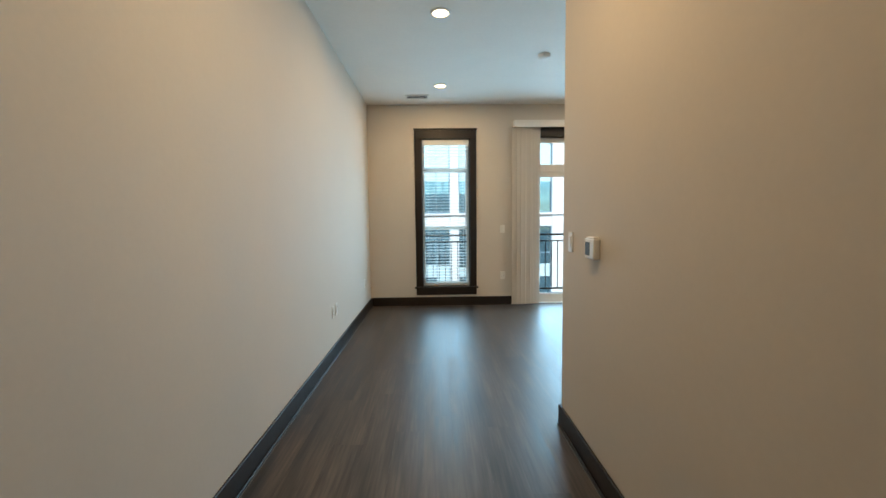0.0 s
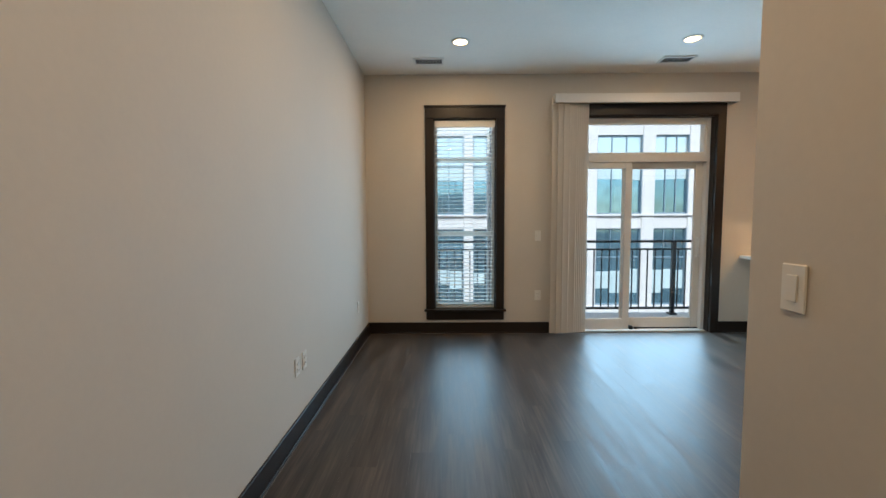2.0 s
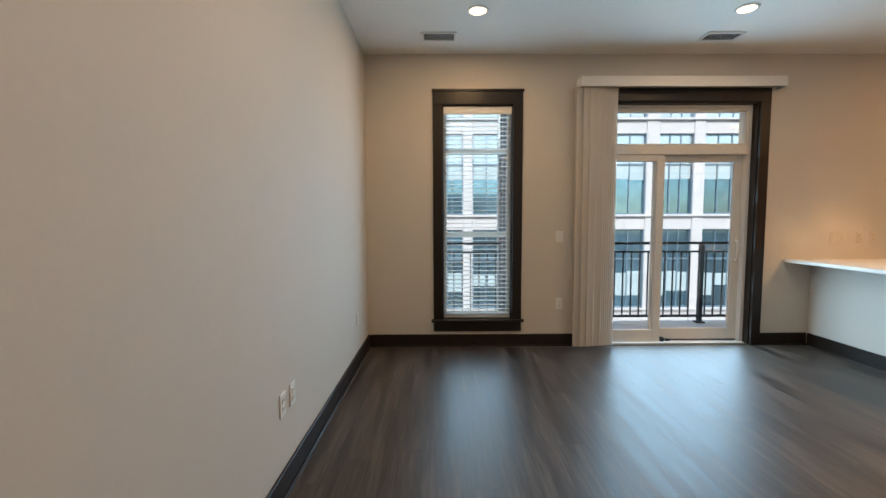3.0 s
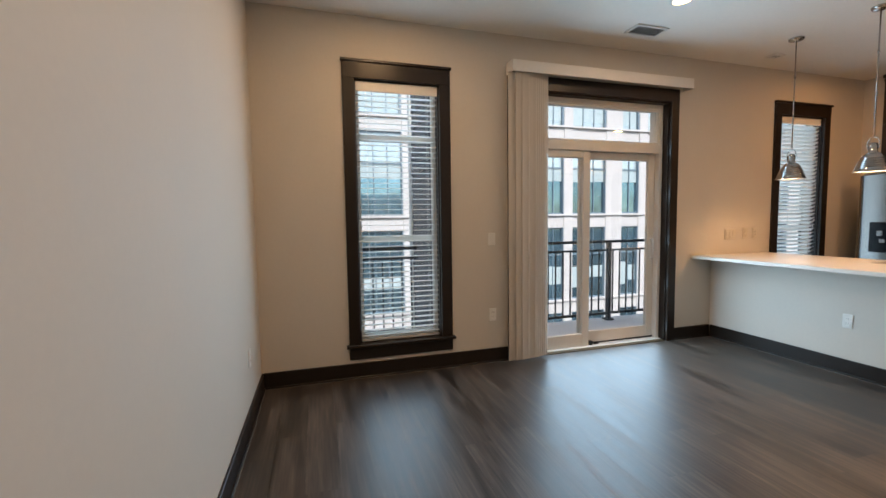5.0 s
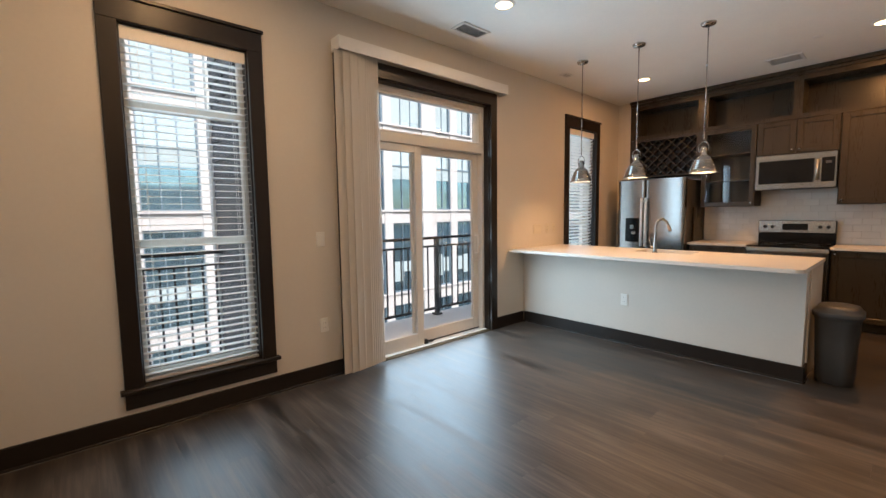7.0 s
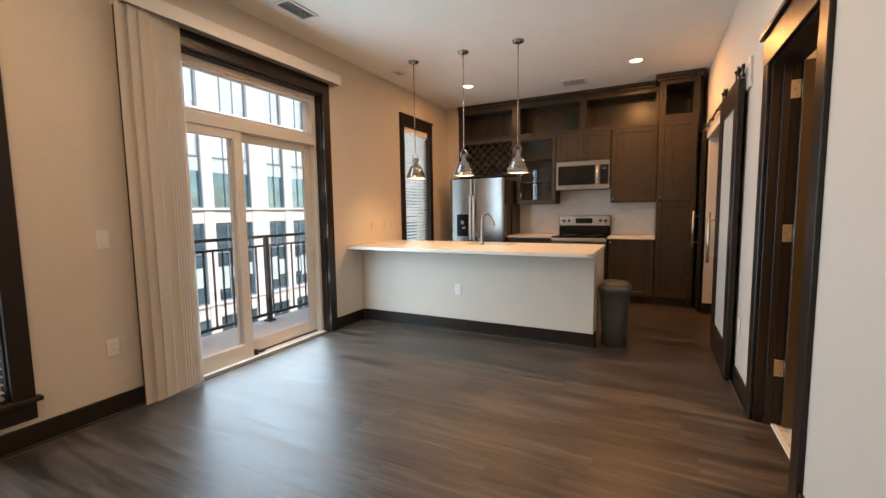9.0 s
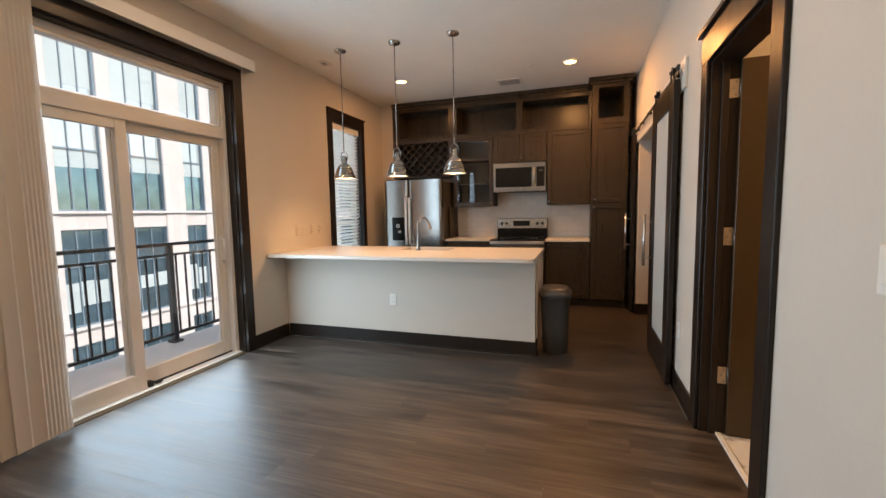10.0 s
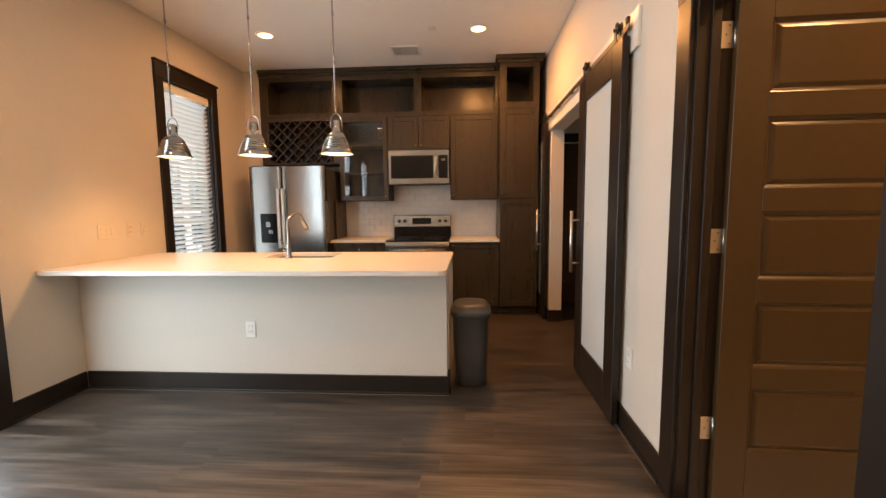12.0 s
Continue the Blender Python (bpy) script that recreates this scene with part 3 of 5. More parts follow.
# ---- bathroom door ----
def bath_door():
    x0, x1 = BD
    d = thing("door_2", (x1, SY, 0), "dark espresso five-panel bathroom door standing open", "door", kind="structure")
    fy = SY + 0.022
    for n, r in (("casing", (x0 - 0.105, x0 + 0.004, SY + 0.0005, fy, 0, BDZ)), ("casing", (x1 - 0.004, x1 + 0.105, SY + 0.0005, fy, 0, BDZ)),
                 ("head_casing", (x0 - 0.105, x1 + 0.105, SY + 0.0005, fy + 0.002, BDZ - 0.004, BDZ + 0.16)),
                 ("head_cap", (x0 - 0.13, x1 + 0.13, SY + 0.0005, fy + 0.022, BDZ + 0.16, BDZ + 0.19))):
        part(n, box(*r, bevel=0.004), M_TRIM, d)
    for r in ((x0 - 0.001, x0 + 0.018, SY - ST - 0.005, SY, 0, BDZ), (x1 - 0.018, x1 + 0.001, SY - ST - 0.005, SY, 0, BDZ), (x0 + 0.018, x1 - 0.018, SY - ST - 0.005, SY, BDZ - 0.018, BDZ)):
        part("jamb", box(*r, bevel=0.002), M_TRIM, d)
    for r in ((x0 + 0.018, x0 + 0.03, SY - 0.085, SY - 0.05, 0, BDZ - 0.018), (x1 - 0.03, x1 - 0.018, SY - 0.085, SY - 0.05, 0, BDZ - 0.018)):
        part("door_stop", box(*r, bevel=0.002), M_TRIM, d)
    part("threshold", box(x0 + 0.018, x1 - 0.018, SY - 0.115, SY - 0.085, -0.005, 0.008, bevel=0.003), M_VINYL, d, "pale threshold strip")
    # leaf, built flat along +x from the hinge and turned into the bathroom
    wdt, th, ht = 0.90, 0.036, 2.106
    zs = [0.268 + 0.366 * k for k in range(5)]
    px0, px1 = 0.135, 0.775
    core = bmesh.new()
    # stiles and rails round five sunk panels
    add_box(core, 0.008, px0, -th, 0, 0.008, ht, 0.002)
    add_box(core, px1, wdt, -th, 0, 0.008, ht, 0.002)
    edges = [0.008] + [v for z in zs for v in (z, z + 0.273)] + [ht]
    for za, zb in zip(edges[0::2], edges[1::2]):
        add_box(core, px0, px1, -th, 0, za, zb, 0.002)
    leaf = part("leaf", core, M_DOOR, d, "open panelled leaf", at=(x1 - 0.012, SY - ST + 0.008, 0))
    leaf.rotation_euler = (0, 0, radians(-92))
    for z in zs:
        # sunk field with sloping edges on both faces
        pb = bmesh.new()
        rings = []
        for yy, ins in ((-th + 0.0004, 0.0), (-th + 0.003, 0.005), (-th + 0.010, 0.013), (-th + 0.0112, 0.017), (-th + 0.0065, 0.026), (-th + 0.0035, 0.034), (-0.0035, 0.034), (-0.0065, 0.026), (-0.0112, 0.017), (-0.010, 0.013), (-0.003, 0.005), (-0.0004, 0.0)):
            rings.append([pb.verts.new((xx, yy, zz)) for xx, zz in ((px0 + ins, z + ins), (px1 - ins, z + ins), (px1 - ins, z + 0.273 - ins), (px0 + ins, z + 0.273 - ins))])
        for ra, rb in [(q, q + 1) for q in range(11) if q != 5]:
            for k in range(4):
                pb.faces.new((rings[ra][k], rings[ra][(k + 1) % 4], rings[rb][(k + 1) % 4], rings[rb][k]))
        pb.faces.new(rings[5])
        pb.faces.new(rings[6][::-1])
        pn = new("panel", to_mesh("panel", pb, M_DOOR))
        pn.parent = leaf
    hx, hy = x1 - 0.023, SY - ST - 0.001
    for z in (0.353, 1.155, 1.96):
        h = part("hinge", box(hx - 0.0005, hx + 0.0022, hy + 0.004, hy + 0.056, z - 0.05, z + 0.05, bevel=0.001), M_HINGE, d, "satin nickel butt hinge")
        part("knuckle", tube((hx - 0.004, hy - 0.004, z - 0.05), (hx - 0.004, hy - 0.004, z + 0.05), 0.0078, 14), M_HINGE, h)
        part("door_plate", box(hx + 0.004, hx + 0.034, hy - 0.0065, hy - 0.004, z - 0.05, z + 0.05, bevel=0.001), M_HINGE, h)
        for q in (-0.034, 0.034, 0.0):
            part("screw", tube((hx - 0.0022, hy + (0.020 if q else 0.032), z + q), (hx + 0.0005, hy + (0.020 if q else 0.032), z + q), 0.0042, 10), M_MULL, h)
    kb = lathe([(0.0, 0.0), (0.012, 0.0), (0.012, 0.03), (0.027, 0.04), (0.03, 0.055), (0.022, 0.068), (0.0, 0.07)], 16)
    bmesh.ops.transform(kb, matrix=pose(wdt - 0.065, -th, 0.95, 90), verts=kb.verts)
    k = new("door_knob", to_mesh("door_knob", kb, M_NICKEL))
    k.parent = leaf


bath_door()


# ---- barn doors ----
def barn_door(x0, x1, handle_x, glass, label):
    z0, z1, ya, yb = 0.015, 2.215, SY + 0.028, SY + 0.066
    d = thing("barn_door", ((x0 + x1) / 2, (ya + yb) / 2, z0), label, "barn door", "sliding barn doors")
    s = 0.165
    for n, r in (("stile", (x0, x0 + s, ya, yb, z0, z1)), ("stile", (x1 - s, x1, ya, yb, z0, z1)),
                 ("bottom_rail", (x0 + s, x1 - s, ya, yb, z0, 0.265)), ("top_rail", (x0 + s, x1 - s, ya, yb, 2.045, z1))):
        part(n, box(*r, bevel=0.003), M_TRIM, d)
    part("glass_panel", box(x0 + s - 0.005, x1 - s + 0.005, ya + 0.010, yb - 0.012, 0.26, 2.05), M_FROST, d, "frosted glass panel")
    for hx in (x0 + 0.12, x1 - 0.12):
        h = part("hanger", boxes([(hx - 0.020, hx + 0.020, yb - 0.004, yb + 0.002, z1 + 0.005, 2.298), (hx - 0.045, hx + 0.045, ya + 0.006, yb + 0.002, z1 - 0.001, z1 + 0.006)], bevel=0.002), M_BLACKM, d, "black top-mounted hanger")
        wheel = part("wheel", merge(tube((hx, ya + 0.010, 2.296), (hx, yb - 0.005, 2.296), 0.029, 22), tube((hx, ya + 0.006, 2.296), (hx, ya + 0.010, 2.296), 0.036, 22), tube((hx, yb - 0.009, 2.296), (hx, yb - 0.005, 2.296), 0.036, 22)), M_BLACKM, h)
        part("axle_nut", tube((hx, yb + 0.002, 2.288), (hx, yb + 0.010, 2.288), 0.011, 6), M_BLACKM, wheel)
    hy = yb + 0.058
    part("pull_bar", tube((handle_x, hy, 0.80), (handle_x, hy, 1.265), 0.0125, 14), M_NICKEL, d, "long brushed steel bar handle")
    for z in (0.87, 1.195):
        part("handle_post", tube((handle_x, yb, z), (handle_x, hy, z), 0.007, 10), M_NICKEL, d)
    return d


barn_door(4.285, 5.165, 5.085, True, "dark framed sliding barn door with frosted glass")
barn_door(6.60, 7.42, 6.685, True, "dark framed barn door parked beside tall cabinet")
hd = thing("door_header", (4.2, SY, 2.14), "white header board above the closet opening", "trim", kind="structure")
part("board", box(4.2, 7.43, SY + 0.0005, SY + 0.019, 2.13, 2.335, bevel=0.003), M_VINYL, hd)
part("jamb_liner", box(CL[1] - 0.004, CL[1] + 0.0, SY - ST, SY, BB, CLZ), M_WALL, hd)
d3 = thing("door_3", (EX, 1.65, 0), "dark brown panelled door inside the closet passage", "door", kind="structure")
core = boxes([(EX - 0.04, EX - 0.004, 1.26, 1.36, 0.008, 2.1), (EX - 0.04, EX - 0.004, 1.95, 2.05, 0.008, 2.1)], bevel=0.002)
zz = [0.008] + [v for k in range(5) for v in (0.302 + 0.357 * k, 0.564 + 0.357 * k)] + [2.1]
for za_, zb_ in zip(zz[0::2], zz[1::2]):
    add_box(core, EX - 0.04, EX - 0.004, 1.36, 1.95, za_, zb_, 0.002)
lf = part("leaf", core, M_DOOR, d3)
for k in range(5):
    part("panel", box(EX - 0.030, EX - 0.012, 1.36, 1.95, 0.302 + 0.357 * k, 0.564 + 0.357 * k), M_DOOR, lf)
for r in ((EX - 0.022, EX - 0.0005, 2.055, 2.144, 0, 2.12), (EX - 0.022, EX - 0.0005, 1.155, 1.255, 0, 2.12), (EX - 0.022, EX - 0.0005, 1.155, 2.144, 2.12, 2.23)):
    part("casing", box(*r, bevel=0.003), M_TRIM, d3)
rl = thing("barn_rail", (4.25, SY, 2.25), "black steel barn door track on a white board", "track")
part("bar", box(4.25, 7.42, SY + 0.041, SY + 0.049, 2.235, 2.268, bevel=0.001), M_BLACKM, rl)
for x in (4.36, 4.95, 5.55, 6.05, 6.45, 7.0):
    part("standoff", tube((x, SY + 0.019, 2.252), (x, SY + 0.060, 2.252), 0.011, 10), M_BLACKM, rl)
for x in (4.27, 7.40):
    part("end_stop", box(x - 0.015, x + 0.015, SY + 0.036, SY + 0.056, 2.268, 2.305, bevel=0.004), M_BLACKM, rl)


# ---- peninsula ----
CF, CB, CY = 4.385, 5.49, 3.318
SK = (5.09, 5.42, 4.27, 4.83)


def countertop():
    c = thing("countertop", (CF, 4.6, 0.885), "pale cream quartz breakfast bar countertop", "countertop")
    z0, z1 = 0.886, 0.916
    r = 0.06
    outer = [(CB, 5.999), (CF, 5.999)]
    outer += [(CF + r - r * math.cos(a), CY + r - r * math.sin(a)) for a in [math.pi / 2 * k / 8 for k in range(9)]]
    outer += [(CB, CY)]
    # slabs before, behind and at either end of the sink, sharing flush edges
    front = bmesh.new()
    ring = [(SK[0], 5.999), (CF, 5.999)] + outer[2:-1] + [(SK[0], CY)]
    lo = [front.verts.new((x, y, z0)) for x, y in ring]
    hi = [front.verts.new((x, y, z1)) for x, y in ring]
    front.faces.new(lo)
    front.faces.new(hi[::-1])
    for k in range(len(ring)):
        j = (k + 1) % len(ring)
        front.faces.new((lo[k], lo[j], hi[j], hi[k]))
    for rr in ((SK[0], CB, CY, SK[2], z0, z1), (SK[0], CB, SK[3], 5.999, z0, z1), (SK[1], CB, SK[2], SK[3], z0, z1)):
        add_box(front, *rr)
    part("slab", front, M_QUARTZ, c)
    s = thing("sink", ((SK[0] + SK[1]) / 2, 4.55, 0.70), "stainless undermount sink below the counter", "sink")
    a, b, e, f = SK
    part("basin", boxes([(a - 0.01, b + 0.01, e - 0.01, f + 0.01, 0.70, 0.706), (a - 0.01, a, e, f, 0.706, 0.885), (b, b + 0.01, e, f, 0.706, 0.885),
                         (a - 0.01, b + 0.01, e - 0.01, e, 0.706, 0.885), (a - 0.01, b + 0.01, f, f + 0.01, 0.706, 0.885)]), M_STEEL, s)
    part("drain", lathe([(0.0, 0.004), (0.03, 0.004), (0.042, 0.001), (0.042, 0.0)], 20, ((a + b) / 2, 4.55, 0.706)), M_CHROME, s)


countertop()


def faucet():
    x, y, z = 5.035, 4.59, 0.916
    f = thing("faucet", (x, y, z), "chrome gooseneck kitchen faucet with side lever", "faucet")
    part("base", lathe([(0.0, 0), (0.027, 0), (0.027, 0.008), (0.022, 0.014), (0.019, 0.02), (0.019, 0.11), (0.015, 0.118), (0.0, 0.118)], 24, (x, y, z)), M_CHROME, f)
    dx, dy = 0.93, -0.36
    pts = [(x, y, z + 0.10 + 0.02 * k) for k in range(9)]
    for k in range(1, 17):
        a = radians(150) * k / 16
        o = 0.085 * (1 - math.cos(a))
        pts.append((x + dx * o, y + dy * o, z + 0.262 + 0.085 * math.sin(a)))
    part("spout", pipe(pts, 0.0115, 12), M_CHROME, f)
    head = lathe([(0.0, 0.0), (0.0125, 0.0), (0.0135, -0.012), (0.0145, -0.02), (0.0185, -0.085), (0.0175, -0.098), (0.0, -0.099)], 18)
    lean = Vector((dx * math.sin(radians(30)), dy * math.sin(radians(30)), -math.cos(radians(30))))
    bmesh.ops.transform(head, matrix=Matrix.Translation(pts[-1]) @ lean.to_track_quat('-Z', 'Y').to_matrix().to_4x4(), verts=head.verts)
    part("spray_head", head, M_CHROME, f)
    part("lever", merge(tube((x, y + 0.015, z + 0.06), (x, y + 0.048, z + 0.065), 0.013, 12), tube((x, y + 0.04, z + 0.07), (x - 0.012, y + 0.058, z + 0.15), 0.006, 8)), M_CHROME, f)


faucet()

pc = thing("base_cabinet", (5.1, 4.66, 0), "dark base cabinets behind the breakfast bar wall", "cabinet")
part("body", boxes([(PX + 0.13, 5.43, PY + 0.002, SK[2] - 0.02, 0.1, 0.885), (PX + 0.13, 5.43, SK[3] + 0.02, 5.999, 0.1, 0.885),
                    (PX + 0.13, 5.43, SK[2] - 0.02, SK[3] + 0.02, 0.1, 0.69)]), M_CAB, pc)
part("end_panel", box(PX + 0.13, 5.43, PY - 0.012, PY + 0.001, 0.0, 0.884, bevel=0.002), M_WALL, pc, "beige painted end panel")
part("toe_kick", box(PX + 0.13, 5.36, PY + 0.002, 5.999, 0, 0.1), M_CAB, pc)


# ---- kitchen cabinets ----
UF, TF, BF = 7.09, 6.83, 6.835       # fronts of uppers, tall and base units


def knob(x, y, z, parent):
    k = lathe([(0, 0), (0.006, 0), (0.006, 0.012), (0.014, 0.017), (0.015, 0.024), (0.010, 0.029), (0, 0.030)], 12)
    bmesh.ops.transform(k, matrix=pose(x, y, z, 0, -90, 0), verts=k.verts)
    part("knob", k, M_CHROME, parent, "small chrome knob")


def shaker(name, x, y0, y1, z0, z1, parent, knob_at=None, stile=0.058):
    g = 0.0025
    y0, y1, z0, z1 = y0 + g, y1 - g, z0 + g, z1 - g
    d = part(name, box(x - 0.010, x - 0.0005, y0 + 0.004, y1 - 0.004, z0 + 0.004, z1 - 0.004), M_CAB, parent)
    for ya, yb in ((y0, y0 + stile), (y1 - stile, y1)):
        part("stile", box(x - 0.02, x - 0.0003, ya, yb, z0, z1, bevel=0.0025), M_CAB, d)
    for za, zb in ((z0, z0 + stile), (z1 - stile, z1)):
        part("rail", box(x - 0.02, x - 0.0003, y0 + stile, y1 - stile, za, zb, bevel=0.0025), M_CAB, d)
    if knob_at:
        knob(x - 0.02, knob_at[0], knob_at[1], d)
    return d


def unit(name, x, y0, y1, z0, z1, label, category="cabinet", back=EX - 0.003):
    c = thing(name, ((x + back) / 2, (y0 + y1) / 2, z0), label, category, "dark kitchen cabinets")
    return c


def closed_unit(name, x, y0, y1, z0, z1, label, toe=False):
    c = unit(name, x, y0, y1, z0, z1, label)
    zz = z0 + 0.1 if toe else z0
    part("body", box(x, EX - 0.003, y0 + 0.001, y1 - 0.001, zz, z1, bevel=0.001), M_CAB, c)
    if toe:
        part("toe_kick", box(x + 0.07, EX - 0.003, y0 + 0.001, y1 - 0.001, z0, zz), M_CAB, c)
    return c


c = closed_unit("tall_cabinet", TF, 2.372, 2.82, 0, 2.43, "tall dark pantry cabinet with two shaker doors", toe=True)
shaker("door", TF, 2.385, 2.81, 1.40, 2.42, c, (2.775, 1.45))
shaker("door", TF, 2.385, 2.81, 0.11, 1.39, c, (2.775, 1.345))
c = unit("niche_box", TF, 2.372, 2.82, 2.43, H, "dark open niche box above the tall cabinet")
part("body", boxes([(TF, EX - 0.003, 2.372, 2.44, 2.432, 2.93), (TF, EX - 0.003, 2.745, 2.82, 2.432, 2.93), (TF, EX - 0.003, 2.44, 2.745, 2.432, 2.50),
                    (TF, EX - 0.003, 2.44, 2.745, 2.885, 2.93), (EX - 0.02, EX - 0.003, 2.44, 2.745, 2.50, 2.885)]), M_CAB, c)
part("crown", boxes([(TF - 0.03, EX - 0.003, 2.345, 2.845, 2.93, 2.965), (TF - 0.055, EX - 0.003, 2.325, 2.868, 2.965, H - 0.002)], bevel=0.004), M_CAB, c)

c = closed_unit("wall_cabinet", UF, 2.822, 3.412, 1.396, 2.425, "dark wall cabinet with one shaker door")
shaker("door", UF, 2.83, 3.404, 1.40, 2.42, c, (3.372, 1.442))
c = closed_unit("wall_cabinet", UF, 3.414, 4.186, 2.016, 2.425, "dark short cabinet above the microwave")
shaker("door", UF, 3.42, 3.80, 2.02, 2.42, c, (3.835 - 0.07, 2.062))
shaker("door", UF, 3.80, 4.18, 2.02, 2.42, c, (3.835, 2.062))

# glass-door cabinet
y0, y1, z0, z1 = 4.188, 4.80, 1.396, 2.425
c = unit("glass_cabinet", UF, y0, y1, z0, z1, "dark wall cabinet with a clear glass door")
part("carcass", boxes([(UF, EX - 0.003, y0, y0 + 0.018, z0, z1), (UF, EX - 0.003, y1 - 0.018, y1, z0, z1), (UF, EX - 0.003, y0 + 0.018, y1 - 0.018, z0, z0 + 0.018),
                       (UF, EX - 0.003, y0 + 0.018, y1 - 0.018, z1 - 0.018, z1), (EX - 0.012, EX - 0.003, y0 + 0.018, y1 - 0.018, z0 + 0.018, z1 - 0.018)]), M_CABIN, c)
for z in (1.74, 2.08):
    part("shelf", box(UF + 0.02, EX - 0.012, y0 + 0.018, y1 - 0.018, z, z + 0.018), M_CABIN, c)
s = 0.058
d = part("door", boxes([(UF - 0.02, UF, y0 + 0.003, y0 + s, z0 + 0.003, z1 - 0.003), (UF - 0.02, UF, y1 - s, y1 - 0.003, z0 + 0.003, z1 - 0.003),
                        (UF - 0.02, UF, y0 + s, y1 - s, z0 + 0.003, z0 + s), (UF - 0.02, UF, y0 + s, y1 - s, z1 - s, z1 - 0.003)], bevel=0.0025), M_CAB, c)
part("pane", box(UF - 0.012, UF - 0.008, y0 + s - 0.004, y1 - s + 0.004, z0 + s - 0.004, z1 - s + 0.004), M_CABGLASS, d).visible_shadow = False
knob(UF - 0.02, y0 + 0.03, z0 + 0.045, d)

# wine rack over the refrigerator
y0, y1, z0, z1 = 4.802, 5.80, 1.862, 2.425
c = unit("wine_rack", UF, y0, y1, z0, z1, "dark lattice wine rack above the refrigerator", "wine rack")
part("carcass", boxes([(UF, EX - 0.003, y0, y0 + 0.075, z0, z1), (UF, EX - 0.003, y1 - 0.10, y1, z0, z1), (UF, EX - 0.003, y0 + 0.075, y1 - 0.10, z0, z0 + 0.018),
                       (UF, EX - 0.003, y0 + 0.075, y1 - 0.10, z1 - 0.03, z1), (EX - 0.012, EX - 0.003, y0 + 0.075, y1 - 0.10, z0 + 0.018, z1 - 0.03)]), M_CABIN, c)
ya, yb, za, zb = y0 + 0.075, y1 - 0.10, z0 + 0.018, z1 - 0.03


def lattice(sign, xf, step=0.132):
    """Slats leaning at 45 degrees, clipped to the rack's opening."""
    hh, k = zb - za, -8
    while True:
        # line y - sign * z = const
        c0 = ya + k * step
        k += 1
        if k > 24:
            break
        p = []
        for z in (za, zb):
            p.append((c0 + sign * (z - za) + (0 if sign > 0 else hh), z))
        (pa, qa), (pb, qb) = p
        lo, hi = (0.0, 1.0)
        dy = pb - pa
        t0, t1 = sorted(((ya - pa) / dy, (yb - pa) / dy))
        lo, hi = max(lo, t0), min(hi, t1)
        if hi - lo < 0.06:
            continue
        A = Vector((0, pa + dy * lo, qa + (qb - qa) * lo))
        B = Vector((0, pa + dy * hi, qa + (qb - qa) * hi))
        u = (B - A).normalized()
        nrm = Vector((0, -u.z, u.y)) * 0.006
        bm = bmesh.new()
        f = [bm.verts.new((xx, *(P + sg * nrm).yz)) for xx in (xf, xf + 0.09) for P, sg in ((A, 1), (A, -1), (B, -1), (B, 1))]
        for q in ((0, 1, 2, 3), (7, 6, 5, 4), (0, 4, 5, 1), (1, 5, 6, 2), (2, 6, 7, 3), (3, 7, 4, 0)):
            bm.faces.new([f[i] for i in q])
        part("lattice_slat", bm, M_CAB, c)


lattice(1, UF + 0.004)
lattice(-1, UF + 0.0055)

# open cubbies under the ceiling, one run with a crown
c = unit("open_shelf_unit", UF, 2.822, 5.80, 2.427, H, "dark open cubbies below the ceiling crown", "shelf")
cub = ((4.87, 5.69), (3.85, 4.745), (2.86, 3.76))
rows = [(UF, EX - 0.003, 2.822, 5.80, 2.427, 2.482), (UF, EX - 0.003, 2.822, 5.80, 2.875, 2.93), (EX - 0.012, EX - 0.003, 2.822, 5.80, 2.482, 2.875)]
for a, b in ((2.822, 2.86), (3.76, 3.85), (4.745, 4.87), (5.69, 5.80)):
    rows.append((UF, EX - 0.012, a, b, 2.482, 2.875))
for r in rows:
    part("panel", box(*r), M_CAB, c)
part("crown", boxes([(UF - 0.02, EX - 0.003, 2.869, 5.80, 2.93, 2.97), (UF - 0.045, EX - 0.003, 2.869, 5.80, 2.97, H - 0.002)], bevel=0.004), M_CAB, c)

c = closed_unit("base_cabinet", BF, 2.822, 3.412, 0, 0.884, "dark base cabinet under the pale counter", toe=True)
shaker("door", BF, 2.83, 3.404, 0.11, 0.875, c, (3.372, 0.84))
c = closed_unit("base_cabinet", BF, 4.188, 4.84, 0, 0.884, "dark base cabinet between range and refrigerator", toe=True)
shaker("drawer", BF, 4.196, 4.832, 0.72, 0.875, c, (4.51, 0.80), 0.045)
shaker("door", BF, 4.196, 4.832, 0.11, 0.715, c, (4.24, 0.66))
for ya_, yb_ in ((2.822, 3.414), (4.184, 4.862)):
    c = thing("countertop", (7.12, ya_, 0.886), "pale quartz countertop beside the range", "countertop", "kitchen side counters")
    part("slab", box(6.80, EX - 0.012, ya_, yb_, 0.886, 0.916, bevel=0.003), M_QUARTZ, c)
c = thing("fridge_panel", (7.14, 4.853, 0), "dark tall end panel beside the refrigerator", "panel")
part("panel", box(7.0, EX - 0.003, 4.8445, 4.8605, 0.917, 1.395), M_CAB, c)


